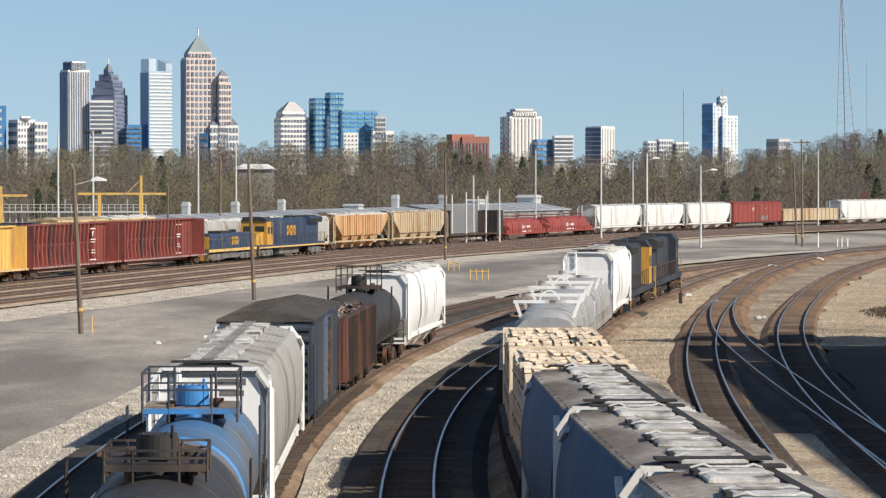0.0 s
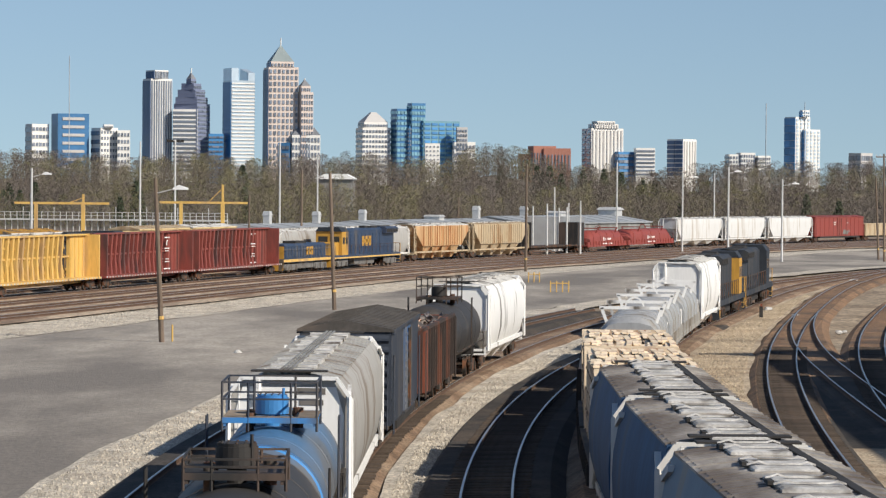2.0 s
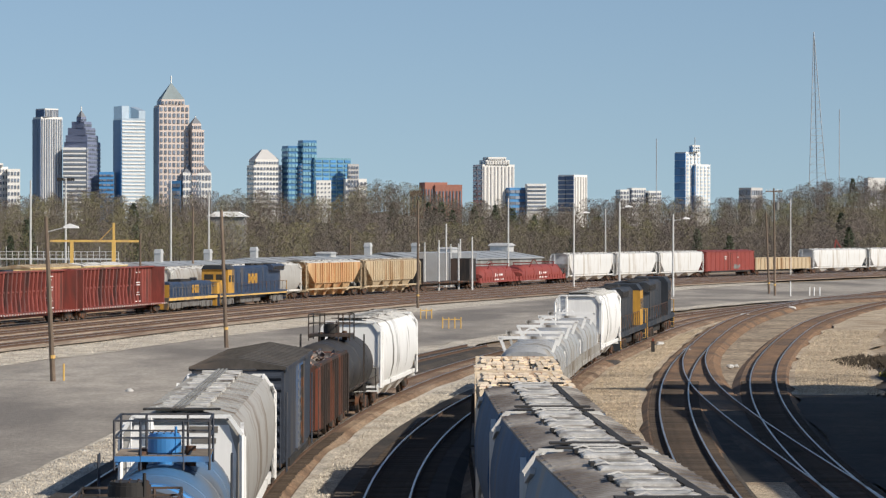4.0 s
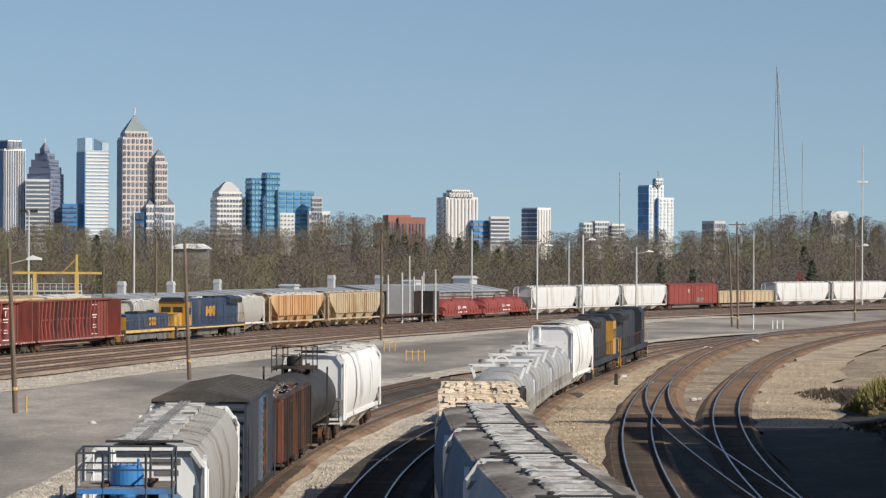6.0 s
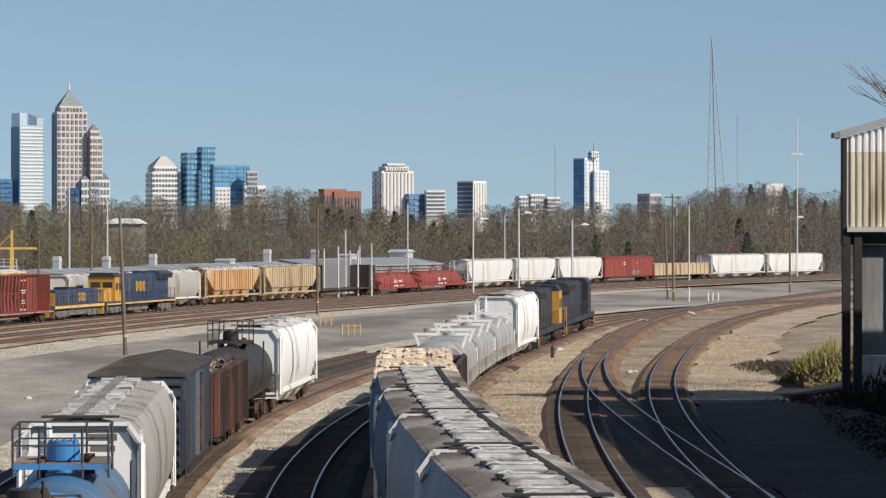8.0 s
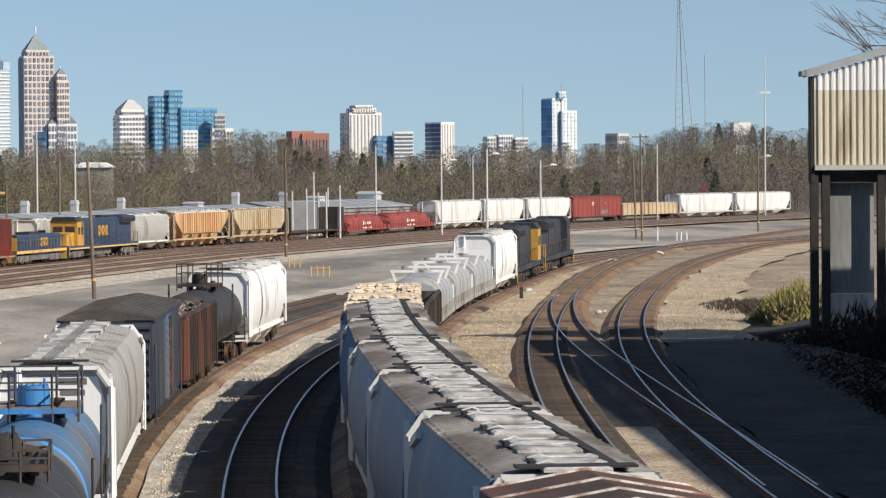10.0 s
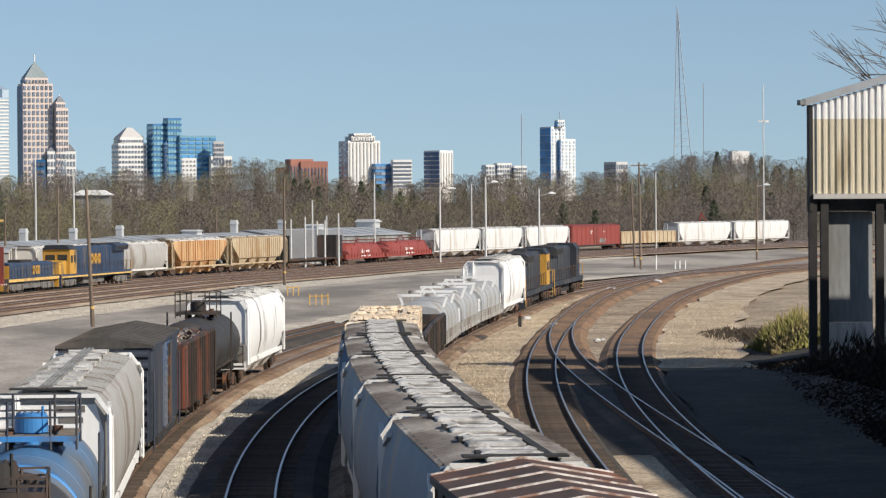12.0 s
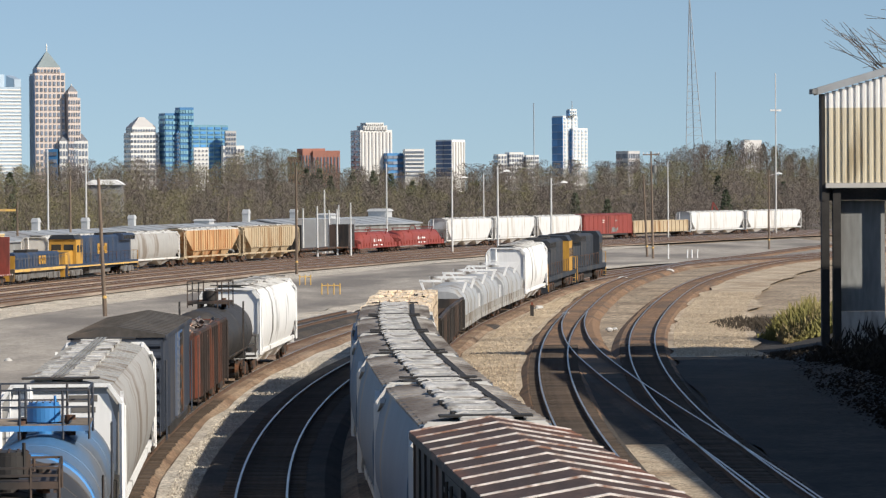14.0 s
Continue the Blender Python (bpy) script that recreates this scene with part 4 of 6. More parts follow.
# ---- diesel locomotive ----
def locomotive(length, body_m, nose_m, label, group, cab_front=True, stripe="yellow", roof_m="navy", low=False, sill_m=None, gear_m="steel"):
    """Road diesel: frame, walkways, long hood with radiator wings, cab, nose, rails and six-wheel trucks. +y is the cab end."""
    car = thing("locomotive", label, "locomotive", group)
    hl = length / 2 - 0.5
    top = 4.25 if low else 4.55
    part("frame", boxes((-1.5, 1.5, -hl, hl, 1.15, 1.55), (-0.4, 0.4, -hl - 0.1, hl + 0.1, 0.8, 1.15)), body_m, car)
    for s in (-1, 1):
        part("sill_stripe", boxes((s * 1.505 - 0.008, s * 1.505 + 0.008, -hl, hl, 1.18, 1.34)), sill_m or stripe, car)
    secs = [(-0.95, 1.55), (-0.95, top - 0.35), (-0.7, top - 0.12), (0.7, top - 0.12), (0.95, top - 0.35), (0.95, 1.55)]
    part("long_hood", extrude_y(secs, -hl + 1.1, hl - 5.4), body_m, car)
    part("radiator_wing", loft([[(x, y, z) for x, z in ((-w, top - 0.75), (-w - 0.1, top - 0.2), (-w + 0.2, top), (w - 0.2, top), (w + 0.1, top - 0.2), (w, top - 0.75))] for y, w in ((-hl + 1.2, 1.42), (-hl + 6.2, 1.42))]), body_m, car)
    for k in range(6):
        y = -hl + 1.6 + k * 0.8
        for s in (-1, 1):
            part("grille", boxes((s * 1.50 - 0.02, s * 1.50 + 0.02, y - 0.3, y + 0.3, top - 0.62, top - 0.25)), "darksteel", car)
    part("dynamic_brake_hatch", boxes((-0.6, 0.6, -hl + 7.0, -hl + 9.6, top - 0.14, top + 0.06)), "darksteel", car)
    part("exhaust_stack", boxes((-0.35, 0.35, -hl + 10.2, -hl + 11.4, top - 0.14, top + 0.12)), "darksteel", car)
    for k in range(3):
        bm = bmesh.new()
        bar(bm, (0, -hl + 1.8 + k * 1.7, top - 0.02), (0, -hl + 1.8 + k * 1.7, top + 0.07), 0.65, 18)
        part("roof_fan", bm, "darksteel", car)
    for k in range(10):
        y = -hl + 6.8 + k * (2 * hl - 12.4) / 10
        for s in (-1, 1):
            part("hood_door", boxes((s * 0.965 - 0.015, s * 0.965 + 0.015, y - 0.42, y + 0.42, 1.75, top - 0.75)), body_m, car)
    cab = part("cab", extrude_y([(-1.5, 1.55), (-1.5, top - 0.45), (-1.15, top + 0.02), (1.15, top + 0.02), (1.5, top - 0.45), (1.5, 1.55)], hl - 5.4, hl - 2.9), nose_m, car)
    part("cab_roof", extrude_y([(-1.52, top - 0.43), (-1.17, top + 0.05), (1.17, top + 0.05), (1.52, top - 0.43), (1.3, top - 0.4), (-1.3, top - 0.4)], hl - 5.42, hl - 2.75), roof_m, cab)
    for s in (-1, 1):
        for y in (hl - 4.75, hl - 3.6):
            part("cab_window", boxes((s * 1.505 - 0.012, s * 1.505 + 0.012, y - 0.4, y + 0.4, 2.75, 3.5)), "cabglass", cab)
    part("windscreen", boxes((-1.2, -0.15, hl - 2.9, hl - 2.88, 2.95, 3.6), (0.15, 1.2, hl - 2.9, hl - 2.88, 2.95, 3.6)), "cabglass", cab)
    part("nose", loft([[(-1.1, hl - 2.9, 1.55), (1.1, hl - 2.9, 1.55), (1.1, hl - 2.9, 3.0), (-1.1, hl - 2.9, 3.0)], [(-0.9, hl - 0.9, 1.55), (0.9, hl - 0.9, 1.55), (0.8, hl - 1.1, 2.7), (-0.8, hl - 1.1, 2.7)]]), nose_m, car)
    bm = boxes((-0.95, 0.95, -4.2, 4.2, 0.42, 1.12))
    part("fuel_tank", bm, gear_m if gear_m != "steel" else "darksteel", car)
    for e in (-1, 1):
        part("pilot", boxes((-1.45, 1.45, e * (hl + 0.02) - 0.06, e * (hl + 0.02) + 0.06, 0.25, 1.55)), body_m, car)
        for s in (-1, 1):
            for k in range(3):
                part("step", boxes((s * 1.25 - 0.25, s * 1.25 + 0.25, e * (hl - 0.35) - 0.12, e * (hl - 0.35) + 0.12, 0.4 + k * 0.36, 0.44 + k * 0.36)), stripe, car)
        bm = bars(0.028, ((-1.4, e * hl, 2.6), (-0.5, e * hl, 2.6)), ((1.4, e * hl, 2.6), (0.5, e * hl, 2.6)))
        for x in (-1.45, -0.5, 0.5, 1.45):
            bar(bm, (x, e * hl, 0.5 if abs(x) > 1 else 1.55), (x, e * hl, 2.62), 0.035)
        part("end_rail", bm, "dull_yellow", car)
    for s in (-1, 1):
        bm = bars(0.025, ((s * 1.46, -hl + 0.3, 2.6), (s * 1.46, hl - 5.5, 2.6)))
        y = -hl + 0.3
        while y < hl - 5.4:
            bar(bm, (s * 1.46, y, 1.5), (s * 1.46, y, 2.62), 0.022)
            y += 1.7
        part("side_rail", bm, "steel", car)
    six_wheel_trucks(car, hl, gear_m)
    return car


def six_wheel_trucks(car, hl, gear_m):
    for e in (-1, 1):
        yc = e * (hl - 3.6)
        bm = bmesh.new()
        for s in (-1, 1):
            x = s * 1.16
            prof = [(-2.5, 0.55), (-2.4, 0.95), (2.4, 0.95), (2.5, 0.55), (1.2, 0.32), (-1.2, 0.32)]
            loft([[(x + k, yc + a, b) for a, b in prof] for k in (-0.1, 0.1)], bm=bm)
            for k in (-1.85, 0, 1.85):
                box(bm, x + s * 0.12 - 0.09, x + s * 0.12 + 0.09, yc + k - 0.24, yc + k + 0.24, 0.34, 0.84)
        box(bm, -1, 1, yc - 0.4, yc + 0.4, 0.6, 1.12)
        tr = part("truck", bm, gear_m, car)
        for k in (-1.85, 0, 1.85):
            share("wheelset", WHEEL[0.44], None, tr, at=pose(0, yc + k, 0.48))


def power_slug(length, label, group):
    """A low engineless unit: frame, long low hood with doors, walkway rails, yellow sill and ends."""
    car = thing("power_slug", label, "locomotive", group)
    hl = length / 2 - 0.5
    part("frame", boxes((-1.5, 1.5, -hl, hl, 1.15, 1.5), (-0.4, 0.4, -hl - 0.1, hl + 0.1, 0.8, 1.15)), "locoblue", car)
    part("hood", extrude_y([(-1.2, 1.5), (-1.2, 2.85), (-1.0, 3.05), (1.0, 3.05), (1.2, 2.85), (1.2, 1.5)], -hl + 1.3, hl - 1.3), "locoblue", car)
    n = int((2 * hl - 3.2) / 1.1)
    for s in (-1, 1):
        part("sill_stripe", boxes((s * 1.505 - 0.01, s * 1.505 + 0.01, -hl, hl, 1.18, 1.46)), "yellow", car)
        for i in range(n):
            y = -hl + 1.7 + i * 1.1
            part("hood_door", boxes((s * 1.215 - 0.015, s * 1.215 + 0.015, y, y + 0.95, 1.65, 2.75)), "locoblue", car)
            part("rail_post", bars(0.022, ((s * 1.46, y, 1.5), (s * 1.46, y, 2.5))), "truckgrey", car)
        part("side_rail", bars(0.025, ((s * 1.46, -hl + 0.3, 2.5), (s * 1.46, hl - 0.3, 2.5))), "truckgrey", car)
        part("end_panel", boxes((-1.15, 1.15, min(s * (hl - 1.3), s * (hl - 1.22)), max(s * (hl - 1.3), s * (hl - 1.22)), 1.5, 2.8)), "dull_yellow", car)
        part("pilot", boxes((-1.45, 1.45, s * hl - 0.06, s * hl + 0.06, 0.3, 1.5)), "dull_yellow", car)
    part("roof_hatch", boxes((-0.7, 0.7, -2.2, 1.8, 3.05, 3.3)), "darksteel", car)
    part("ballast_tank", boxes((-1.2, 1.2, -3.0, 3.0, 0.45, 1.14)), "truckgrey", car)
    six_wheel_trucks(car, hl, "truckgrey")
    return car


# ---- the train that stands on the near left track ----
def put(car, tk, s, length, turn=False):
    car.matrix_basis = tk.car(s, length) @ (pose(0, 0, 0, 0, 0, 180) if turn else Matrix())
    return car


LEFT = "standing freight train"
tank_near = tank_car(16.5, "tankblack", "black", "black", "dirty black tank car with a valve platform, standing coupled", LEFT, 1.48, plat=(0.86, 1.15, 0.28))
put(tank_near, A, A.s_of_y(57.7), 16.5)
tank_blue = tank_car(15.4, "tankblue", "wood", "blue", "weathered blue tank car with a railed platform round its dome", LEFT, 1.37, band=(-6.4, -5.7, "blue"), rails_m="boxblue", plat=(1.03, 1.3, 0.82))
put(tank_blue, A, A.s_of_y(74.8), 15.4)
hop_grey = covered_hopper(24.2, 4.35, "grey", "grey", "white", "long light-grey covered hopper car with white end frame", LEFT, hatch_n=9, bays=4)
put(hop_grey, A, A.s_of_y(95.3), 24.2)
end_marks(hop_grey, -11.437, [(0.55, 3.9, 0.7, 0.16), (0.55, 3.62, 0.6, 0.14), (-0.55, 3.45, 0.9, 0.06), (0.1, 3.35, 0.5, 0.06)], "greywall")
box_blue = boxcar(16.6, 4.52, "boxblue", "boxroof", "dark blue boxcar with rusty grey roof and plug door", LEFT, 14, door_m="doorblue", seams=15, side_ribs=False)
put(box_blue, A, A.s_of_y(120.4), 16.6)
gon_red = gondola(17.6, 3.45, "gonbrown", "rust-red gondola heaped with scrap metal", LEFT, 15)
scrap_heap(gon_red, 17.6, 3.45)
for s in (-1, 1):
    part("corner_panel", boxes((s * 1.56 - 0.06, s * 1.56 + 0.06, -8.35, -6.9, 1.02, 3.42)), "rustred", gon_red)
put(gon_red, A, A.s_of_y(139.6), 17.6)
tank_black = tank_car(16.0, "tankblack", "steel", "black", "matt black tank car with a railed dome platform", LEFT, 1.38, plat=(0.95, 1.1, 0.95))
put(tank_black, A, A.s_of_y(157), 16.0)
hop_white = covered_hopper(19.6, 4.35, "white", "offwhite", "white", "clean white covered hopper car at the end of the standing train", LEFT, hatch_n=8)
put(hop_white, A, A.s_of_y(175.6), 19.6)

# ---- the freight train that rolls away ----
RIGHT = "departing freight train"
RIGHT_CARS = []


def consist(car, length, front, tk=C, turn=False):
    """Hang a car into the moving train, its front end at the given y."""
    s = tk.s_of_y(front) - length / 2
    RIGHT_CARS.append((car, s, length, turn))
    put(car, tk, s, length, turn)


lead = locomotive(22.3, "navy", "navy", "dark blue road diesel locomotive with yellow ends, leading", RIGHT, sill_m="navy")
consist(lead, 22.3, 267)
second = locomotive(22.3, "navy", "dull_yellow", "dark blue road diesel locomotive with yellow ends, second in line", RIGHT, sill_m="navy")
consist(second, 22.3, 244.6)
w_hop = covered_hopper(18.2, 4.6, "white", "offwhite", "white", "white covered hopper car behind the locomotives", RIGHT, hatch_n=8)
consist(w_hop, 18.2, 222.0)
coil = coil_car(19.25, "hoodsilver", "coil car with silver hood and lifting brackets", RIGHT, top=3.2, frame_m="white", sill_m="grey")
consist(coil, 19.25, 203.6)
for i in (1, 2):
    consist(copy_thing(coil, Matrix()), 19.25, 203.6 - 19.25 * i)
low = gondola(16.8, 2.6, "black", "low dark gondola car ahead of the lumber", RIGHT, 14, inside_m="black")
consist(low, 16.8, 145.8)
consist(copy_thing(low, Matrix()), 16.8, 129.0)
lumber = gondola(13.6, 1.55, "black", "dark flat-sided car stacked with bundles of pale sawn lumber", RIGHT, 12)
lumber_load(lumber, 13.6, 4.0)
consist(lumber, 13.6, 112.2)
consist(copy_thing(lumber, Matrix()), 13.6, 98.6)
hop = covered_hopper(14.3, 4.35, "deepblue", "roofgrey", "offwhite", "short dusty blue covered hopper car with latched trough hatches", RIGHT, hatches="trough", hatch_n=4, bays=2, flat=True, frame_r=0.09)
consist(hop, 14.3, 84.9)
consist(copy_thing(hop, Matrix()), 14.3, 84.9 - 14.3)
pale = covered_hopper(14.3, 4.35, "bluegrey", "roofgrey", "offwhite", "short pale blue-grey covered hopper car with latched trough hatches", RIGHT, hatches="trough", hatch_n=4, bays=2, flat=True, frame_r=0.09)
consist(pale, 14.3, 84.9 - 14.3 * 2)
for i in (3, 4):
    consist(copy_thing(pale, Matrix()), 14.3, 84.9 - 14.3 * i)
red_box = boxcar(20.0, 4.45, "black", "rustroof", "old boxcar with rusted roof and pale galvanised roof seams", RIGHT, 15, seam_m="seamwhite", seams=12, seam_w=0.045)
consist(red_box, 20.0, 13.4)

# ---- the standing train on the far track ----
FAR = "far standing freight train"


def far(car, length, px, turn=False):
    """Stand a car on the far track, its middle on the bearing px."""
    best = min(range(len(F.line)), key=lambda i: abs(F.line[i].x / F.line[i].y - px))
    put(car, F, F.s[best], length, turn)
    return F.s[best]


def bearing_s(b):
    xs = [p.x / p.y for p in F.line]
    return float(np.interp(b, xs, F.s))


def between(make, b0, b1, turn=False):
    """A car on the far track that reaches from bearing b0 to b1."""
    s0, s1 = bearing_s(b0), bearing_s(b1)
    car = make(s1 - s0)
    put(car, F, (s0 + s1) / 2, s1 - s0, turn)
    return car


def b(px):
    return (px - 784) / 6000


between(lambda n: covered_hopper(n, 4.4, "grey", "offwhite", "offwhite", "dull white covered hopper car", FAR), b(325), b(440))
between(lambda n: covered_hopper(n, 4.4, "grey", "offwhite", "offwhite", "dull white covered hopper car", FAR), b(441), b(566))
between(lambda n: covered_hopper(n, 4.6, "rusttan", "offwhite", "tan", "tan covered hopper car streaked with rust", FAR, False, ribs=18, bays=4, slope=2.9, base=1.8), b(567), b(671))
between(lambda n: covered_hopper(n, 4.6, "tan", "tan", "tan", "tan covered hopper car with ribbed sides", FAR, False, ribs=20, bays=4, slope=2.9, base=1.8), b(672), b(776))
between(lambda n: flatcar(n, "dark bulkhead flat car with a boxed load", FAR), b(777), b(876))
for b0, b1 in ((877, 950), (951, 1036)):
    between(lambda n: coil_car(n, "red", "red coil car with white markings", FAR, top=3.1, sill_m="red", run=1.7, drop=0.35), b(b0), b(b1))
for b0, b1 in ((1037, 1122), (1123, 1198), (1199, 1281)):
    between(lambda n: covered_hopper(n, 4.65, "farwhite", "farwhite", "farwhite", "white covered hopper car", FAR, False, ribs=0, bays=3, slope=2.1, slope_z=2.9), b(b0), b(b1))
far_red = between(lambda n: boxcar(n, 4.75, "red", "red", "red boxcar with faded graffiti along the bottom", FAR, 12), b(1282), b(1371))
for s in (-1, 1):
    marks(far_red, s * 1.60, [(2.6, 1.75, 1.5, 0.8), (3.9, 1.65, 0.9, 0.6), (1.3, 1.6, 0.7, 0.5), (4.9, 1.9, 0.5, 0.5), (-0.6, 1.5, 0.9, 0.35)], "greywall", "faded_paint")
    marks(far_red, s * 1.60, [(-3.0, 3.5, 1.4, 0.18), (-3.0, 3.15, 1.0, 0.16), (4.2, 3.4, 0.9, 0.16)], "offwhite")
between(lambda n: gondola(n, 3.1, "tan", "tan gondola with rusty ribs", FAR, 14), b(1372), b(1472))
for b0, b1 in ((1473, 1572), (1574, 1676)):
    between(lambda n: covered_hopper(n, 4.7, "farwhite", "farwhite", "farwhite", "white covered hopper car", FAR, False, bays=3, slope=2.1, slope_z=2.9), b(b0), b(b1))

# ---- the switching train that creeps along the yard ----
YARD = "yard train"
YARD_CARS = []


def yard_car(make, b0, b1, turn=False):
    xs = [p.x / p.y for p in G.line]
    s0, s1 = float(np.interp(b0, xs, G.s)), float(np.interp(b1, xs, G.s))
    car = make(s1 - s0)
    put(car, G, (s0 + s1) / 2, s1 - s0, turn)
    YARD_CARS.append((car, (s0 + s1) / 2, s1 - s0, turn))
    return car


switcher = yard_car(lambda n: locomotive(n, "locoblue", "dull_yellow", "blue switching locomotive with a yellow cab", YARD, roof_m="navy", gear_m="truckgrey"), b(434), b(556), True)
slug = yard_car(lambda n: power_slug(n, "low blue engineless power unit with yellow sill", YARD), b(343), b(433))
m1 = yard_car(lambda n: centerbeam(n, "maroon", "empty maroon centre-beam flat car with white markings", YARD), b(190), b(342))
m2 = yard_car(lambda n: centerbeam(n, "maroon", "empty maroon centre-beam flat car with white markings", YARD), b(25), b(189))
y1 = yard_car(lambda n: centerbeam(n, "yellow", "empty yellow centre-beam flat car", YARD), b(-165), b(24))
y2 = yard_car(lambda n: centerbeam(n, "yellow", "empty yellow centre-beam flat car", YARD), b(-380), b(-166))


# lettering and emblems as plain shapes of paint
for s in (-1, 1):
    marks(switcher, s * 0.985, [(-2.3, 3.0, 1.0, 1.1), (-0.9, 3.0, 1.0, 1.1), (0.5, 3.0, 0.9, 1.1), (-0.9, 3.0, 3.6, 0.4)], "dull_yellow", "emblem")
    marks(slug, s * 1.24, [(0.6, 2.25, 0.8, 0.85), (1.6, 2.25, 0.6, 0.85), (2.4, 2.25, 0.7, 0.85), (1.5, 2.25, 2.6, 0.25)], "dull_yellow", "emblem")
    for c in (m1, m2):
        n = 10.3
        marks(c, s * 0.225, [(n - 1.6, 4.2, 1.6, 0.09), (n - 1.7, 3.72, 0.22, 0.5), (n - 1.55, 3.9, 0.35, 0.14), (n - 1.6, 3.2, 1.5, 0.09), (n - 1.6, 2.95, 1.2, 0.08), (n - 1.6, 2.2, 1.0, 0.08), (n - 1.6, 1.95, 1.3, 0.08), (n - 1.6, 1.3, 1.9, 0.10)], "white")
for o in [k for k in scene.objects if k.name.startswith("coil_car") and "red" in str(k.get("label", ""))]:
    for s in (-1, 1):
        marks(o, s * 1.43, [(-1.9, 1.82, 0.5, 0.5), (-0.9, 1.8, 0.3, 0.3), (0.5, 1.82, 0.6, 0.25), (1.6, 1.82, 0.9, 0.25), (-1.0, 1.15, 2.6, 0.16), (2.0, 1.15, 1.6, 0.14)], "white")


# ---- skyline ----
FARY = 4400.0
K = FARY / 6000


def sx(p):
    return (p - 784) * K


def sz(p):
    return EYE + (315 - p) * K


M.update(
    stone_pink=mat("tower_granite", (0.60, 0.51, 0.46), 0.7, 0, 0.05, 0.02),
    stone_white=mat("tower_white", (0.72, 0.71, 0.68), 0.7, 0, 0.05, 0.02),
    stone_grey=mat("tower_grey", (0.47, 0.46, 0.45), 0.7, 0, 0.05, 0.02),
    stone_rose=mat("tower_rose", (0.17, 0.20, 0.30), 0.6, 0, 0.05, 0.02),
    brick_red=mat("brick_red", (0.35, 0.155, 0.115), 0.85, 0, 0.1, 0.05),
    glass_blue=mat("glass_blue", (0.055, 0.20, 0.42), 0.45, 0.0, 0.1, 0.02, rand=0.25),
    glass_teal=mat("glass_teal", (0.20, 0.38, 0.46), 0.35, 0.3, 0.1, 0.02, rand=0.25),
    glass_pale=mat("glass_pale", (0.45, 0.55, 0.64), 0.3, 0.2, 0.1, 0.02, rand=0.15),
    # navy panes that put the left faces' shade into the glass colour
    shade_glass=mat("shade_glass", (0.045, 0.10, 0.21), 0.5, 0.0, 0.1, 0.02),
    # window panes kept pale and bluish, distance haze put into the colour
    glass_hazy=mat("glass_hazy", (0.20, 0.23, 0.28), 0.25, 0.2, 0.1, 0.02, rand=0.35),
    copper=mat("copper_roof", (0.21, 0.255, 0.265), 0.6, 0.1, 0.08, 0.05),
    slate=mat("slate_roof", (0.16, 0.17, 0.19), 0.6, 0, 0.08, 0.05),
)


def tier(xl, xc, xr, z0, z1, shrink=0.0, skew=1.0):
    """A square tower stage seen over its near corner, between two heights."""
    a, c = (xc - xl) * K, (xr - xc) * K
    n = Vector((sx(xc), FARY))
    el, er = Vector((-a, c * skew)), Vector((c, a / skew if skew else a))
    pts = [n, n + er, n + er + el, n + el]
    mid = n + (er + el) / 2
    pts = [mid + (p - mid) * (1 - shrink) for p in pts]
    return pts


def prism(pts, z0, z1, top_shrink=0.0):
    mid = sum(pts, Vector((0, 0))) / len(pts)
    up = [mid + (p - mid) * (1 - top_shrink) for p in pts]
    return loft([[(p.x, p.y, z0) for p in pts], [(p.x, p.y, z1) for p in up]])


def face_windows(parent, p, q, z0, z1, cols, rows, fx, fz, material, depth=1.0):
    """Window panes in a grid on the wall from p to q, each one an object."""
    d = (q - p)
    w, h = d.length / cols, (z1 - z0) / rows
    ang = math.degrees(math.atan2(d.y, d.x))
    bm = boxes((-w * fx / 2, w * fx / 2, -depth, depth * 0.25, -h * fz / 2, h * fz / 2))
    me = bpy.data.meshes.new("window")
    bm.to_mesh(me)
    bm.free()
    for i in range(cols):
        c = p + d * ((i + 0.5) / cols)
        for j in range(rows):
            share("window", me, M[material], parent, at=pose(c.x, c.y, z0 + (j + 0.5) * h, 0, 0, ang))


def tower(name, label, stages, wall, win, crown=None, sun_side=None, shade_side=None, shade_win=None, shade_wall=None):
    """A high-rise of stacked stages: (left, corner, right, top); window grids on its two seen faces. Broad shade_win
    panes paint the left face's shade.
    """
    t = thing(name, label, "skyscraper", "skyline")
    z = 0.0
    for i, (xl, xc, xr, yt) in enumerate(stages):
        z1 = sz(yt)
        pts = tier(xl, xc, xr, z, z1)
        part("wall", prism(pts, z, z1), wall, t)
        if sun_side:
            c, rws, fx, fz = sun_side
            lo = max(z, sz(290))
            r = max(1, round(rws * (z1 - lo) / (sz(stages[0][3]) - sz(290)))) if i else rws
            face_windows(t, pts[0], pts[1], lo, z1 - 1.5, c, r, fx, fz, win)
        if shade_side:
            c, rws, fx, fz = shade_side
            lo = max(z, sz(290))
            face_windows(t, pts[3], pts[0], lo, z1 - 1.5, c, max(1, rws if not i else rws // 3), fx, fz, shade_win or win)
        z = z1
    if crown:
        crown(t, pts, z)
    return t


def cap(material, h, shrink=1.0, spire=0.0, drop=0.0):
    def make(t, pts, z):
        part("roof", prism(pts, z, z + h, shrink * 0.985), material, t)
        if spire:
            mid = sum(pts, Vector((0, 0))) / 4
            part("spire", bars(0.8, ((mid.x, mid.y, z + h * 0.9), (mid.x, mid.y, z + h + spire))), "stone_white", t)
    return make


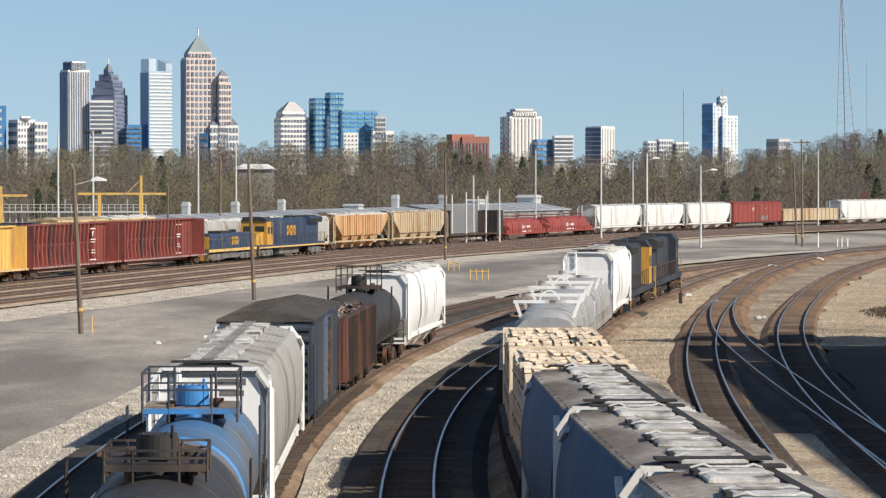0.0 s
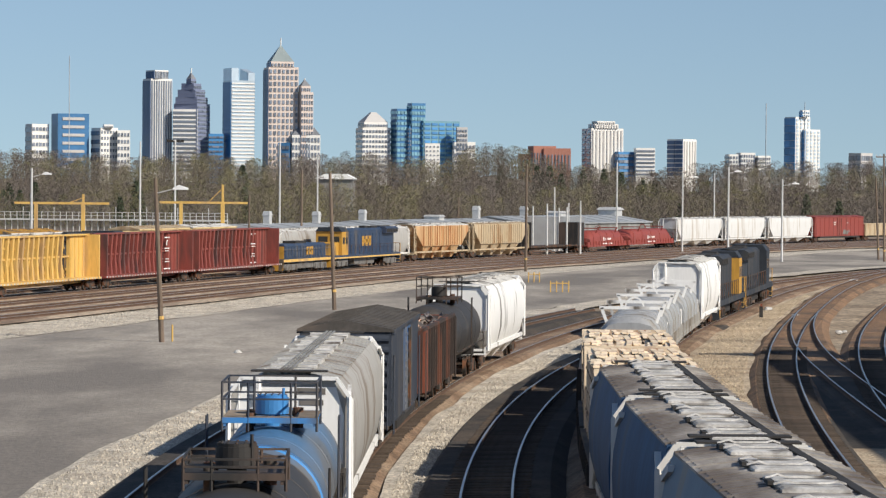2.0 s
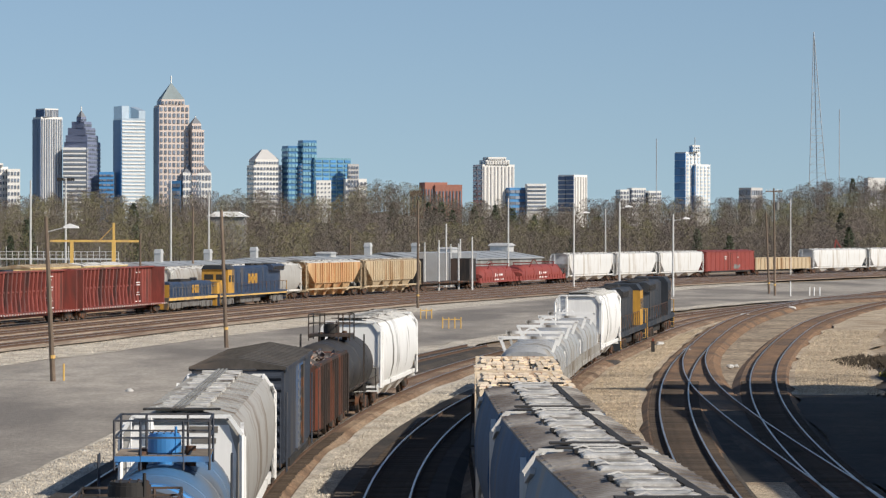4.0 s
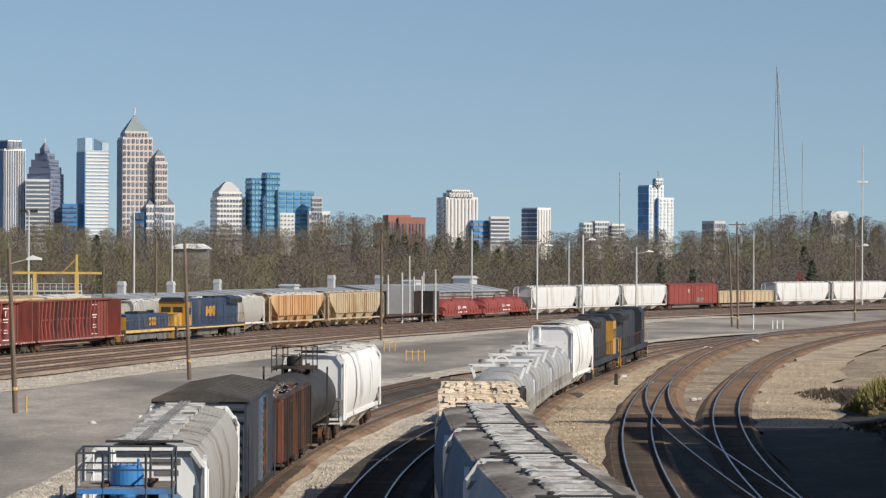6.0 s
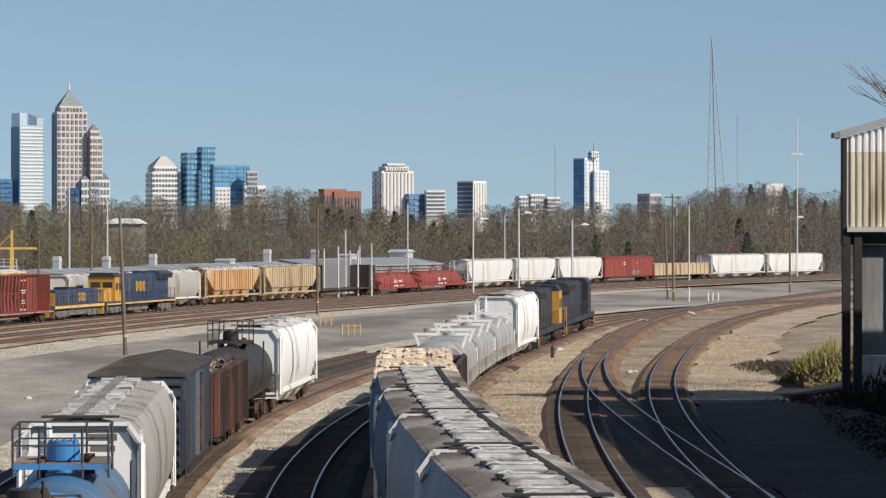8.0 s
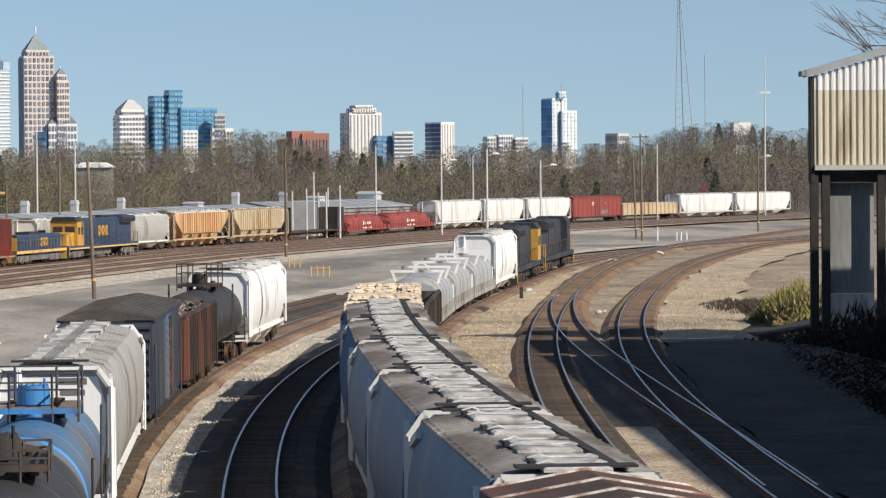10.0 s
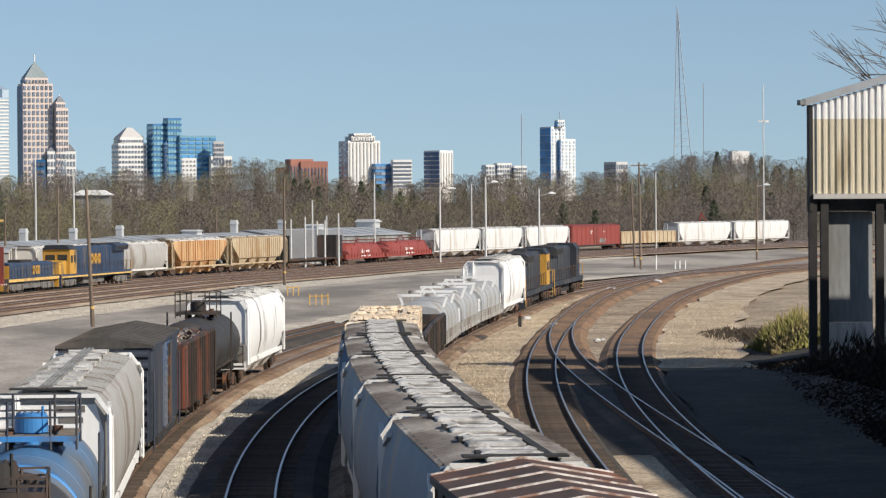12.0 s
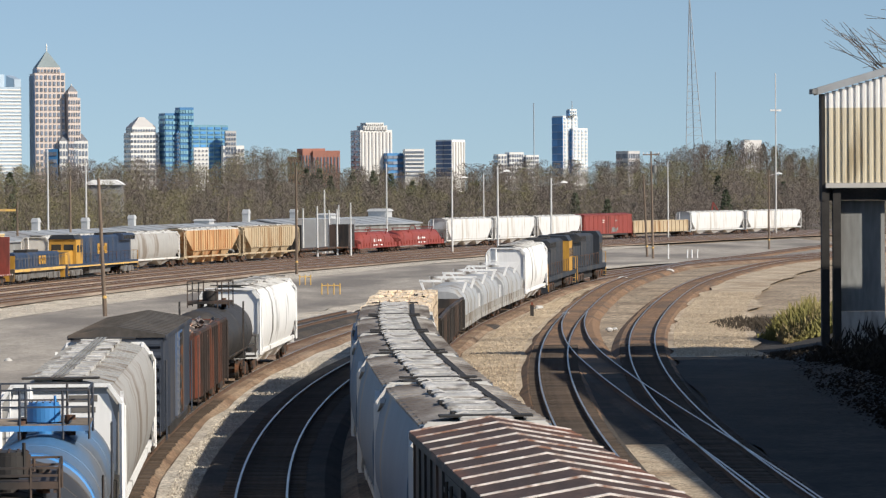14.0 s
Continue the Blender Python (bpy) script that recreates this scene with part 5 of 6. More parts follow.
def crown_fins(t, pts, z):
    """Two tall glass fins with a gap between them."""
    n, r, f, l = pts
    for a, bb, h in ((0.0, 0.30, 16.0), (0.72, 1.0, 16.0)):
        q = [n.lerp(r, a), n.lerp(r, bb), l.lerp(f, bb), l.lerp(f, a)]
        part("fin", loft([[(p.x, p.y, z) for p in q], [(p.x, p.y, z + h - (6 if a else 0)) for p in q[:2]] + [(p.x, p.y, z + h) for p in q[2:]]]), "glass_pale", t)


tower("apartment_tower", "tall grey residential tower with white vertical ribs", [(103, 121, 157, 124), (110, 128, 150, 109)], "stone_white", "glass_hazy", None, (9, 1, 0.5, 0.98), (3, 1, 0.94, 0.98), "shade_glass")
tower("stepped_tower", "dark rose stepped tower with a pointed crown", [(160, 203, 222, 168), (163, 203, 218, 156), (167, 200, 214, 143), (174, 197, 208, 132), (183, 192, 200, 124)], "stone_rose", "glass_hazy",
      cap("slate", 9, 1.0, 5), (6, 16, 0.6, 0.45), None)
tower("ribbon_block", "low banded wing of the stepped tower", [(159, 160, 204, 178)], "stone_white", "glass_hazy", None, (1, 14, 0.97, 0.5), None)
tower("office_block", "low blue glass office block", [(222, 224, 250, 221)], "glass_blue", "glass_hazy", None, (4, 8, 0.8, 0.4), None)
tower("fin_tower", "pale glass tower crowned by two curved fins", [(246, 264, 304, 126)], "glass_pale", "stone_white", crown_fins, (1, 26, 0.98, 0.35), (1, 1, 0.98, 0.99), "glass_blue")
tower("pyramid_tower", "pink granite tower under a steep copper pyramid", [(317, 330, 382, 102), (324, 334, 374, 92)], "stone_pink", "glass_hazy", cap("copper", sz(62) - sz(92), 1.0, 9), (7, 17, 0.55, 0.62), (2, 1, 0.95, 0.98), "shade_glass")
tower("gabled_tower", "slim pink granite tower with a pointed roof", [(381, 388, 409, 146), (382, 388, 404, 135)], "stone_pink", "glass_hazy", cap("slate", 9, 1.0, 1), (5, 13, 0.5, 0.6), None)
tower("hotel_block", "white grid-fronted block with a slate mansard", [(366, 372, 422, 222)], "stone_white", "glass_hazy", cap("slate", 10, 0.42), (9, 5, 0.55, 0.6), None)
tower("office_block", "dark blue glass block before the tall tower", [(338, 368, 374, 236)], "glass_blue", "glass_hazy", None, None, (4, 4, 0.85, 0.5))
tower("office_block", "dark bluish office block with a name band", [(-63, -44, 9, 187)], "glass_blue", "stone_grey", None, (1, 7, 0.7, 0.35), None)
tower("apartment_block", "white banded apartment block", [(-106, -90, -62, 206)], "stone_white", "glass_hazy", None, (5, 6, 0.7, 0.45), (1, 5, 0.9, 0.5))
tower("apartment_block", "cream apartment block with stepped roof", [(12, 32, 60, 212), (34, 38, 54, 206)], "stone_white", "glass_hazy", None, (6, 7, 0.5, 0.5), (2, 5, 0.9, 0.5))
tower("apartment_block", "cream apartment block with balconies", [(58, 62, 84, 216)], "stone_white", "glass_hazy", None, (4, 6, 0.5, 0.5), None)
tower("hipped_tower", "white balconied tower with a hipped roof", [(483, 497, 546, 208), (487, 500, 541, 198)], "stone_white", "glass_hazy", cap("stone_grey", 13, 0.8), (9, 9, 0.62, 0.5), (3, 9, 0.7, 0.5))
for st, w, g in (((546, 558, 588, 174), "glass_blue", "glass_teal"), ((575, 584, 608, 164), "glass_blue", "glass_teal"), ((560, 605, 668, 195), "glass_teal", "glass_blue"), ((556, 580, 612, 205), "glass_blue", "glass_hazy")):
    tower("glass_tower", "blue and teal curtain-wall glass tower", [st], w, g, None, (5, 12, 0.8, 0.55), (4, 12, 0.85, 0.5))
tower("apartment_block", "grey apartment block with balconies", [(662, 664, 683, 206)], "stone_grey", "glass_hazy", None, (4, 10, 0.6, 0.5), None)
tower("office_block", "low white office block", [(604, 608, 634, 235)], "stone_white", "glass_hazy", None, (4, 7, 0.35, 0.35), None)
tower("office_block", "low pale office block among the trees", [(655, 660, 697, 232)], "stone_white", "glass_hazy", None, (6, 4, 0.6, 0.4), None)
for k, (a, bb, c, y) in enumerate(((773, 800, 860, 252), (790, 800, 840, 238), (815, 818, 866, 242))):
    tower("brick_hall", "red brick exhibition hall with flat roofs", [(a, bb, c, y)], "brick_red", "glass_hazy", None, (8, 1, 0.35, 0.6), (4, 1, 0.3, 0.6))
tower("hotel_tower", "cream hotel tower with a rounded top", [(886, 902, 959, 206), (897, 908, 950, 198), (903, 912, 944, 193)], "stone_white", "stone_grey", None, (9, 1, 0.4, 0.96), (2, 9, 0.6, 0.5), "glass_hazy")
tower("office_block", "dark glass office block", [(934, 950, 978, 247)], "glass_blue", "glass_hazy", None, (3, 4, 0.9, 0.5), (3, 4, 0.9, 0.5))
tower("office_block", "white banded office block", [(978, 981, 1015, 240)], "stone_white", "glass_hazy", None, (1, 7, 0.95, 0.45), None)
tower("round_tower", "slim white tower with its shaded flank painted dark", [(1037, 1064, 1089, 224)], "stone_white", "stone_grey", None, (5, 1, 0.4, 0.95), (2, 8, 0.92, 0.8), "shade_glass")
for a, bb, c, y in ((1140, 1146, 1178, 250), (1160, 1166, 1192, 247), (1190, 1196, 1219, 252)):
    tower("apartment_block", "grey and white apartment block", [(a, bb, c, y)], "stone_white", "glass_hazy", None, (6, 5, 0.5, 0.6), (2, 5, 0.8, 0.6))
tower("white_glass_tower", "white and blue glass tower with a sloped crown", [(1245, 1262, 1289, 183), (1270, 1274, 1287, 171)], "stone_white", "glass_pale", None, (4, 16, 0.5, 0.55), (2, 8, 0.99, 0.95), "glass_blue")
tower("white_glass_tower", "lower white wing with blue glass", [(1261, 1280, 1307, 205)], "stone_white", "glass_pale", None, (4, 13, 0.5, 0.55), (2, 7, 0.99, 0.95), "glass_blue")
tower("office_block", "dark office block over the woods", [(1358, 1378, 1400, 246)], "stone_grey", "glass_hazy", None, (5, 3, 0.6, 0.6), (3, 3, 0.8, 0.6))
tower("hill_house", "pale flat-roofed house on the wooded hill", [(1582, 1585, 1616, 228)], "stone_white", "glass_hazy", None, (7, 1, 0.4, 0.3), None)


def far_mast(px, top, base, w, y=2600.0, legs=None, label="thin grey radio mast"):
    k = y / 6000
    t = thing("radio_mast", label, "mast", "radio masts")
    f = lambda p, q: ((p - 784) * k, y, EYE + (315 - q) * k)
    if legs is None:
        part("shaft", bars(w, (f(px, top), (f(px, base)[0], y, 0))), "mast", t)
        return
    a, c = legs
    for lg, off in ((a, 0), (c, 0), ((a + c) / 2, 6)):
        p, q = Vector(f(lg, base)), Vector(f(px, top))
        part("leg", bars(w, ((p.x + (p.x - q.x) * p.z / (q.z - p.z), y + off, 0), q)), "mast", t)
    n = 22
    for i in range(n):
        u = (i / n) ** 0.9
        z0 = f(px, base)[2] * (1 - u) + f(px, top)[2] * u
        u2 = ((i + 1) / n) ** 0.9
        z1 = f(px, base)[2] * (1 - u2) + f(px, top)[2] * u2
        l0, r0 = f(a + (px - a) * u, 0)[0], f(c + (px - c) * u, 0)[0]
        l1, r1 = f(a + (px - a) * u2, 0)[0], f(c + (px - c) * u2, 0)[0]
        part("lattice", bars(w * 0.55, ((l0, y, z0), (r0, y, z0)), ((l0, y, z0), (r1, y, z1))), "mast", t)


far_mast(1488, -30, 236, 0.30, legs=(1481, 1511), label="tall grey lattice radio tower on the hill")
far_mast(1534, 107, 228, 0.3)
far_mast(1210, 160, 262, 0.35)
far_mast(1278, 157, 176, 0.3)
far_mast(-24, 85, 190, 0.3)

# ---- woods ----
def make_woods():
    rng = np.random.default_rng(5)
    quads = {"twigs": [], "budding": [], "pine": []}
    tris = []

    def tree(x, y, z, h, kind):
        lean = rng.normal(0, 0.03, 2)
        for i in range(3):
            a = i * 1.05
            w = 0.018 * h
            c0, c1 = math.cos(a) * w, math.sin(a) * w
            tris.append(((x + c0, y + c1, z), (x - c0, y - c1, z), (x + lean[0] * h, y + lean[1] * h, z + h * 0.9)))
        for i in range(8):
            a, u = rng.uniform(0, 6.28), rng.uniform(0.25, 0.75)
            r = h * rng.uniform(0.18, 0.32)
            p = (x, y, z + h * u)
            q = (x + math.cos(a) * r, y + math.sin(a) * r, z + h * u + r * 1.1)
            tris.append(((p[0], p[1], p[2] - 0.1), (p[0], p[1], p[2] + 0.12), q))
        n = 620
        pine = kind == "pine"
        u = rng.uniform(0.05, 1.0, n)
        if pine:
            rad = h * 0.26 * (1.08 - u) ** 0.7 * rng.uniform(0.4, 1, n)
        else:
            rad = h * 0.40 * np.sin(np.pi * np.minimum(1, u * 0.8 + 0.16)) ** 0.7 * rng.uniform(0.2, 1.05, n)
        a = rng.uniform(0, 6.28, n)
        c = np.stack([x + np.cos(a) * rad + lean[0] * h, y + np.sin(a) * rad, z + h * u], 1)
        d = rng.normal(0, 1, (n, 3))
        d[:, 2] += 0.25
        d /= np.linalg.norm(d, axis=1)[:, None]
        e = np.cross(d, rng.normal(0, 1, (n, 3)))
        e /= np.linalg.norm(e, axis=1)[:, None]
        ln = (rng.uniform(0.25, 0.72, n) * h / 12)[:, None]
        w = ln * (rng.uniform(0.3, 0.6, n) if pine else rng.uniform(0.06, 0.15, n))[:, None]
        quads[kind].append(np.stack([c - d * ln, c + e * w, c + d * ln, c - e * w * 0.6], 1))

    for y0, rows, step, hh in ((735, 4, 5.0, 9.5), (830, 3, 5.0, 10.0), (930, 3, 5.5, 11.0), (1060, 4, 5.5, 11.0), (1190, 3, 6.0, 11.5), (1300, 3, 6.0, 11.5), (1385, 3, 6.0, 11.5)):
        for r in range(rows):
            y = y0 + r * 16
            x = -0.185 * y
            while x < 0.175 * y:
                xx, yy = x + rng.normal(0, 2), y + rng.normal(0, 5)
                patch = noise.noise((xx * 0.012, yy * 0.012, 3.1)) + rng.normal(0, 0.12)
                kind = "budding" if patch > 0.2 else ("pine" if patch < -0.52 or (y0 < 800 and rng.random() < 0.05) else "twigs")
                tree(xx, yy, hill(xx, yy) - 0.3, hh * rng.uniform(0.7, 1.15), kind)
                x += step * rng.uniform(0.7, 1.3)

    def mesh(name, arr, k, material, label):
        v = np.concatenate([q.reshape(-1, 3) for q in arr]) if k == 4 else np.array(arr).reshape(-1, 3)
        n = len(v) // k
        me = bpy.data.meshes.new(name)
        me.vertices.add(len(v))
        me.vertices.foreach_set("co", v.astype(np.float32).ravel())
        me.loops.add(len(v))
        me.loops.foreach_set("vertex_index", np.arange(len(v), dtype=np.int32))
        me.polygons.add(n)
        me.polygons.foreach_set("loop_start", np.arange(0, len(v), k, dtype=np.int32))
        me.update(calc_edges=True)
        tagged(share(name, me, M[material]), label, "woods", kind="stuff")

    mesh("bare_woods", quads["twigs"], 4, "twigs", "bare brown early-spring woodland on the rise")
    mesh("budding_woods", quads["budding"], 4, "budding", "olive budding trees among the bare woodland")
    mesh("pine_woods", quads["pine"], 4, "pine", "dark green pines among the bare woodland")
    mesh("woodland_trunks", tris, 3, "bark", "grey trunks and limbs of the woodland")


make_woods()

# a pale roof and a red boom that stand out among the trees
lodge = thing("hall", "low hall with a white roof among the trees", "building")
part("wall", boxes((-61, -50.5, 1000, 1014, -1, 12.2)), "greywall", lodge)
part("roof", loft([[(-61.5, y, 12.0), (-59, y, 13.3), (-52.5, y, 13.3), (-50, y, 12.0), (-50, y, 11.8), (-61.5, y, 11.8)] for y in (999, 1015)]), "white", lodge)
boom = thing("loader_boom", "small red loader boom behind the far hoppers", "machine")
part("boom", bars(0.22, ((84.6, 690, -0.2), (85.6, 690, 6.6))), "red", boom)
part("jib", bars(0.18, ((85.6, 690, 6.6), (86.9, 690, 4.4))), "red", boom)


# ---- long low warehouses behind the far train ----
def warehouse(b0, b1, off, eave, ridge, depth, vents):
    """A low shed along the far track, from one bearing to another."""
    line = offset(line_f, -off)
    tk = Track(line)
    xs = [p.x / p.y for p in line]
    s0, s1 = float(np.interp(b(b0), xs, tk.s)), float(np.interp(b(b1), xs, tk.s))
    n = s1 - s0
    p, q = tk.at(s0), tk.at(s1)
    d = (q - p).normalized()
    m = Matrix.LocRotScale((p.x, p.y, 0), Euler((0, 0, math.atan2(-d.x, d.y))), None)
    n = (q - p).length
    t = thing("warehouse", "long low warehouse with grey metal roof and ventilators", "warehouse", at=m)
    part("wall", boxes((-depth + 0.3, -0.3, 0, n, -0.2, eave)), "greywall", t)
    roof = part("roof", loft([[(0, y, eave - 0.1), (-depth / 2, y, ridge), (-depth, y, eave - 0.1), (-depth, y, eave + 0.1), (-depth / 2, y, ridge + 0.2), (0, y, eave + 0.1)] for y in (-0.5, n + 0.5)]), "shedroof", t)
    k = int(n / 6)
    for i in range(k):
        y = n * (i + 0.5) / k
        part("roof_seam", loft([[(0, yy, eave + 0.1), (-depth / 2, yy, ridge + 0.2), (-depth / 2, yy, ridge + 0.26), (0, yy, eave + 0.16)] for yy in (y - 0.06, y + 0.06)]), "shedroof", roof)
    for v, w, h in vents:
        y = float(np.interp(b(v), xs, tk.s)) - s0
        bm = boxes((-depth / 2 - w, -depth / 2 + w, y - w, y + w, ridge, ridge + h * 0.7))
        loft([[(-depth / 2 + a * w * 1.2, y + c * w * 1.2, ridge + h * 0.7) for a, c in ((-1, -1), (1, -1), (1, 1), (-1, 1))],
              [(-depth / 2 + a * w * 0.9, y + c * w * 0.9, ridge + h) for a, c in ((-1, -1), (1, -1), (1, 1), (-1, 1))]], bm=bm)
        part("ventilator", bm, "galv", t)


warehouse(275, 560, 20, 3.4, 4.3, 14, ((418, 0.45, 1.8), (502, 0.45, 1.7)))
warehouse(562, 790, 20, 3.6, 4.5, 14, ((582, 0.45, 1.7), (706, 1.2, 0.8), (775, 0.5, 2.1)))
warehouse(795, 1010, 20, 3.8, 4.8, 14, ((848, 0.5, 1.7), (904, 1.2, 0.9), (1003, 1.6, 1.5)))
wall_panel = thing("loading_wall", "pale grey sheet-metal end wall of the warehouse", "wall")
yy = 505.0
part("sheeting", boxes(((790 - 784) / 6000 * yy, (892 - 784) / 6000 * yy, yy, yy + 0.3, -0.2, 5.2)), "shedroof", wall_panel)


# ---- poles, lamps and masts ----
def pole(px, top, d, kind="steel", arm=0, cross=False, lean=0.0, label=""):
    x, z = (px - 784) / 6000 * d, EYE + (315 - top) / 6000 * d
    wood = kind == "wood"
    t = thing("utility_pole" if wood else "light_mast", label or ("leaning brown wooden utility pole in gravel" if wood else "slim pale steel light mast in the yard"), "pole", "yard poles")
    r0, r1 = (0.17, 0.11) if wood else (0.16, 0.10)
    g = lift(x, d) - 0.25
    sec = []
    for k in range(5):
        u = k / 4
        sec.append([(x + lean * (1 - u) + (r0 + (r1 - r0) * u) * math.cos(a), d + (r0 + (r1 - r0) * u) * math.sin(a), g + (z - g) * u) for a in [i * math.pi / 4 for i in range(8)]])
    part("shaft", loft(sec), "pole" if wood else "galv", t)
    if arm:
        part("arm", bars(0.04, ((x, d, z - 0.9), (x + arm, d - 0.2, z - 0.6))), "galv", t)
        bm = loft([[(x + arm * 0.9 + u, d - 0.35, z - 0.66), (x + arm * 0.9 + u, d + 0.05, z - 0.66), (x + arm * 0.9 + u, d + 0.0, z - 0.66 + h), (x + arm * 0.9 + u, d - 0.3, z - 0.66 + h)] for u, h in ((0, 0.12), (0.35 * np.sign(arm), 0.28), (0.9 * np.sign(arm), 0.10))])
        part("lamp_head", bm, "lamp", t)
    if cross:
        part("crossarm", boxes((x - 1.1, x + 1.1, d - 0.07, d + 0.07, z - 0.5, z - 0.35)), "pole", t)
        for k in (-1, -0.5, 0.5, 1):
            part("insulator", bars(0.05, ((x + k, d, z - 0.35), (x + k, d, z - 0.12)), n=8), "lamp", t)
        part("transformer", bars(0.28, ((x + 0.45, d, z - 2.9), (x + 0.45, d, z - 1.9)), n=12), "greywall", t)
    if wood:
        part("band", bars(r0 * 1.06, ((x + lean * 0.9, d, g + 1.55), (x + lean * 0.89, d, g + 1.75)), n=8), "yellow", t)
    return t


def high_mast(px, top, d):
    x, z = (px - 784) / 6000 * d, EYE + (315 - top) / 6000 * d
    t = pole(px, top, d, label="tall light mast with a ring of floodlights")
    for k in range(6):
        a = k * math.pi / 3
        part("floodlight", boxes((x + 0.9 * math.cos(a) - 0.22, x + 0.9 * math.cos(a) + 0.22, d + 0.9 * math.sin(a) - 0.22, d + 0.9 * math.sin(a) + 0.22, z - 0.35, z)), "lamp" if px > 800 else "darksteel", t)
    part("ring", bars(0.05, ((x - 0.95, d, z - 0.1), (x + 0.95, d, z - 0.1)), ((x, d - 0.95, z - 0.1), (x, d + 0.95, z - 0.1))), "galv", t)


pole(130, 301, 202, "wood", 1.2, lean=0.45)
pole(440, 288, 258, "wood", lean=0.42)
pole(788, 270, 383, "wood")
pole(1404, 288, 470, "wood", lean=0.5)
pole(1418, 247, 455, "wood", cross=True, lean=0.2)
pole(1064, 284, 505, "steel", 1.6)
pole(1240, 293, 444, "steel", 1.4)
pole(1145, 272, 430, "steel", 0.8)
pole(1628, 281, 520, "wood", 1.3)
for px, top, d in ((103, 236, 420), (351, 236, 480), (418, 256, 520), (948, 266, 560), (1120, 284, 620), (1448, 266, 640), (800, 344, 500), (825, 340, 470), (838, 311, 500), (846, 347, 505), (860, 346, 480), (863, 338, 500), (884, 334, 480)):
    pole(px, top, d)
for px, top, d in ((390, 283, 450), (668, 330, 560), (297, 330, 430), (133, 330, 420)):
    pole(px, top, d, "wood")
high_mast(165, 232, 440)
high_mast(1641, 174, 690)
pole(1641, 110, 691, label="whip aerial over the floodlight ring")
pole(-90, 284, 330, "steel", 1.2)


# ---- yellow gantry crane and parked yellow stock ----
def crane(px0, px1, mast_px, ybeam, ytop, d):
    k = d / 6000
    t = thing("gantry_crane", "yellow steel gantry over the shop tracks", "crane")
    X = lambda p: (p - 784) * k
    Z = lambda q: EYE + (315 - q) * k
    part("beam", boxes((X(px0), X(px1), d - 0.2, d + 0.2, Z(ybeam) - 0.16, Z(ybeam) + 0.12)), "yellow", t)
    part("mast", boxes((X(mast_px) - 0.22, X(mast_px) + 0.22, d - 0.3, d + 0.3, -0.2, Z(ybeam + 1))), "yellow", t)
    part("top_post", boxes((X(mast_px) - 0.14, X(mast_px) + 0.14, d - 0.14, d + 0.14, Z(ybeam), Z(ytop))), "yellow", t)
    part("leg", boxes((X(px0 + 38) - 0.2, X(px0 + 38) + 0.2, d - 0.2, d + 0.2, -0.2, Z(ybeam + 2))), "yellow", t)
    part("stay", bars(0.06, ((X(mast_px), d, Z(ytop + 6)), (X(mast_px - 26), d, Z(ybeam)))), "yellow", t)


crane(138, 294, 250, 343, 311, 430)
crane(-120, 48, 2, 346, 330, 430)


def railing(px0, px1, ytop, ybase, d):
    k = d / 6000
    t = thing("catwalk", "pale galvanised catwalk with railings over the shop tracks", "catwalk")
    X = lambda p: (p - 784) * k
    Z = lambda q: EYE + (315 - q) * k
    part("walkway", boxes((X(px0), X(px1), d, d + 1.4, Z(ybase) - 0.2, Z(ybase))), "galv", t)
    for q in (ytop, (ytop + ybase) / 2):
        part("rail", bars(0.04, ((X(px0), d, Z(q)), (X(px1), d, Z(q)))), "galv", t)
    p = px0
    while p <= px1:
        part("post", bars(0.05, ((X(p), d, Z(ybase)), (X(p), d, Z(ytop - (9 if int(p) % 5 == 0 else 0))))), "galv", t)
        part("support", bars(0.07, ((X(p), d + 0.7, Z(ybase)), (X(p), d + 0.7, -0.2))), "galv", t)
        p += 11


railing(-160, 258, 362, 374, 435)

# stock parked on the tracks behind
BK = Track(back[0])


def back_car(make, b0, b1):
    xs = [p.x / p.y for p in BK.line]
    s0, s1 = float(np.interp(b(b0), xs, BK.s)), float(np.interp(b(b1), xs, BK.s))
    car = make(s1 - s0)
    put(car, BK, (s0 + s1) / 2, s1 - s0)


back_car(lambda n: boxcar(n, 5.0, "buff", "offwhite", "tall buff-yellow boxcar parked behind the yard train", "parked stock", 12), 170, 252)
back_car(lambda n: boxcar(n, 5.0, "buff", "tan", "tall buff-yellow boxcar parked behind the yard train", "parked stock", 12), 72, 168)
back_car(lambda n: locomotive(n, "navy", "blue", "dark blue locomotive parked behind the yard train", "parked stock"), -60, 70)
back_car(lambda n: boxcar(n, 5.0, "offwhite", "dull_yellow", "white-sided boxcar with an orange roof parked behind the yard train", "parked stock", 12), -160, -62)


# ---- yellow barriers and small yard things ----
def barrier(px, py, d, n):
    x = (px - 784) / 6000 * d
    t = thing("barrier", "small yellow steel pipe barrier on the lot", "barrier", "pipe barriers")
    for k in range(n):
        part("post", bars(0.06, ((x + k * 0.55, d, -0.1), (x + k * 0.55, d, 0.95)), n=8), "yellow", t)
    part("rail", bars(0.05, ((x, d, 0.75), (x + 0.55 * (n - 1), d, 0.75)), n=8), "yellow", t)


barrier(793, 478, 340, 3)
barrier(832, 495, 308, 4)
barrier(162, 593, 203, 1)
for px, d in ((1448, 450), (1482, 456), (1490, 456), (1500, 456)):
    x = (px - 784) / 6000 * d
    t = thing("marker_post", "short white marker post beside the tracks", "post", "marker posts")
    part("shaft", bars(0.09, ((x, d, -0.2), (x, d, 2.0 if px < 1460 else 1.1)), n=8), "white", t)


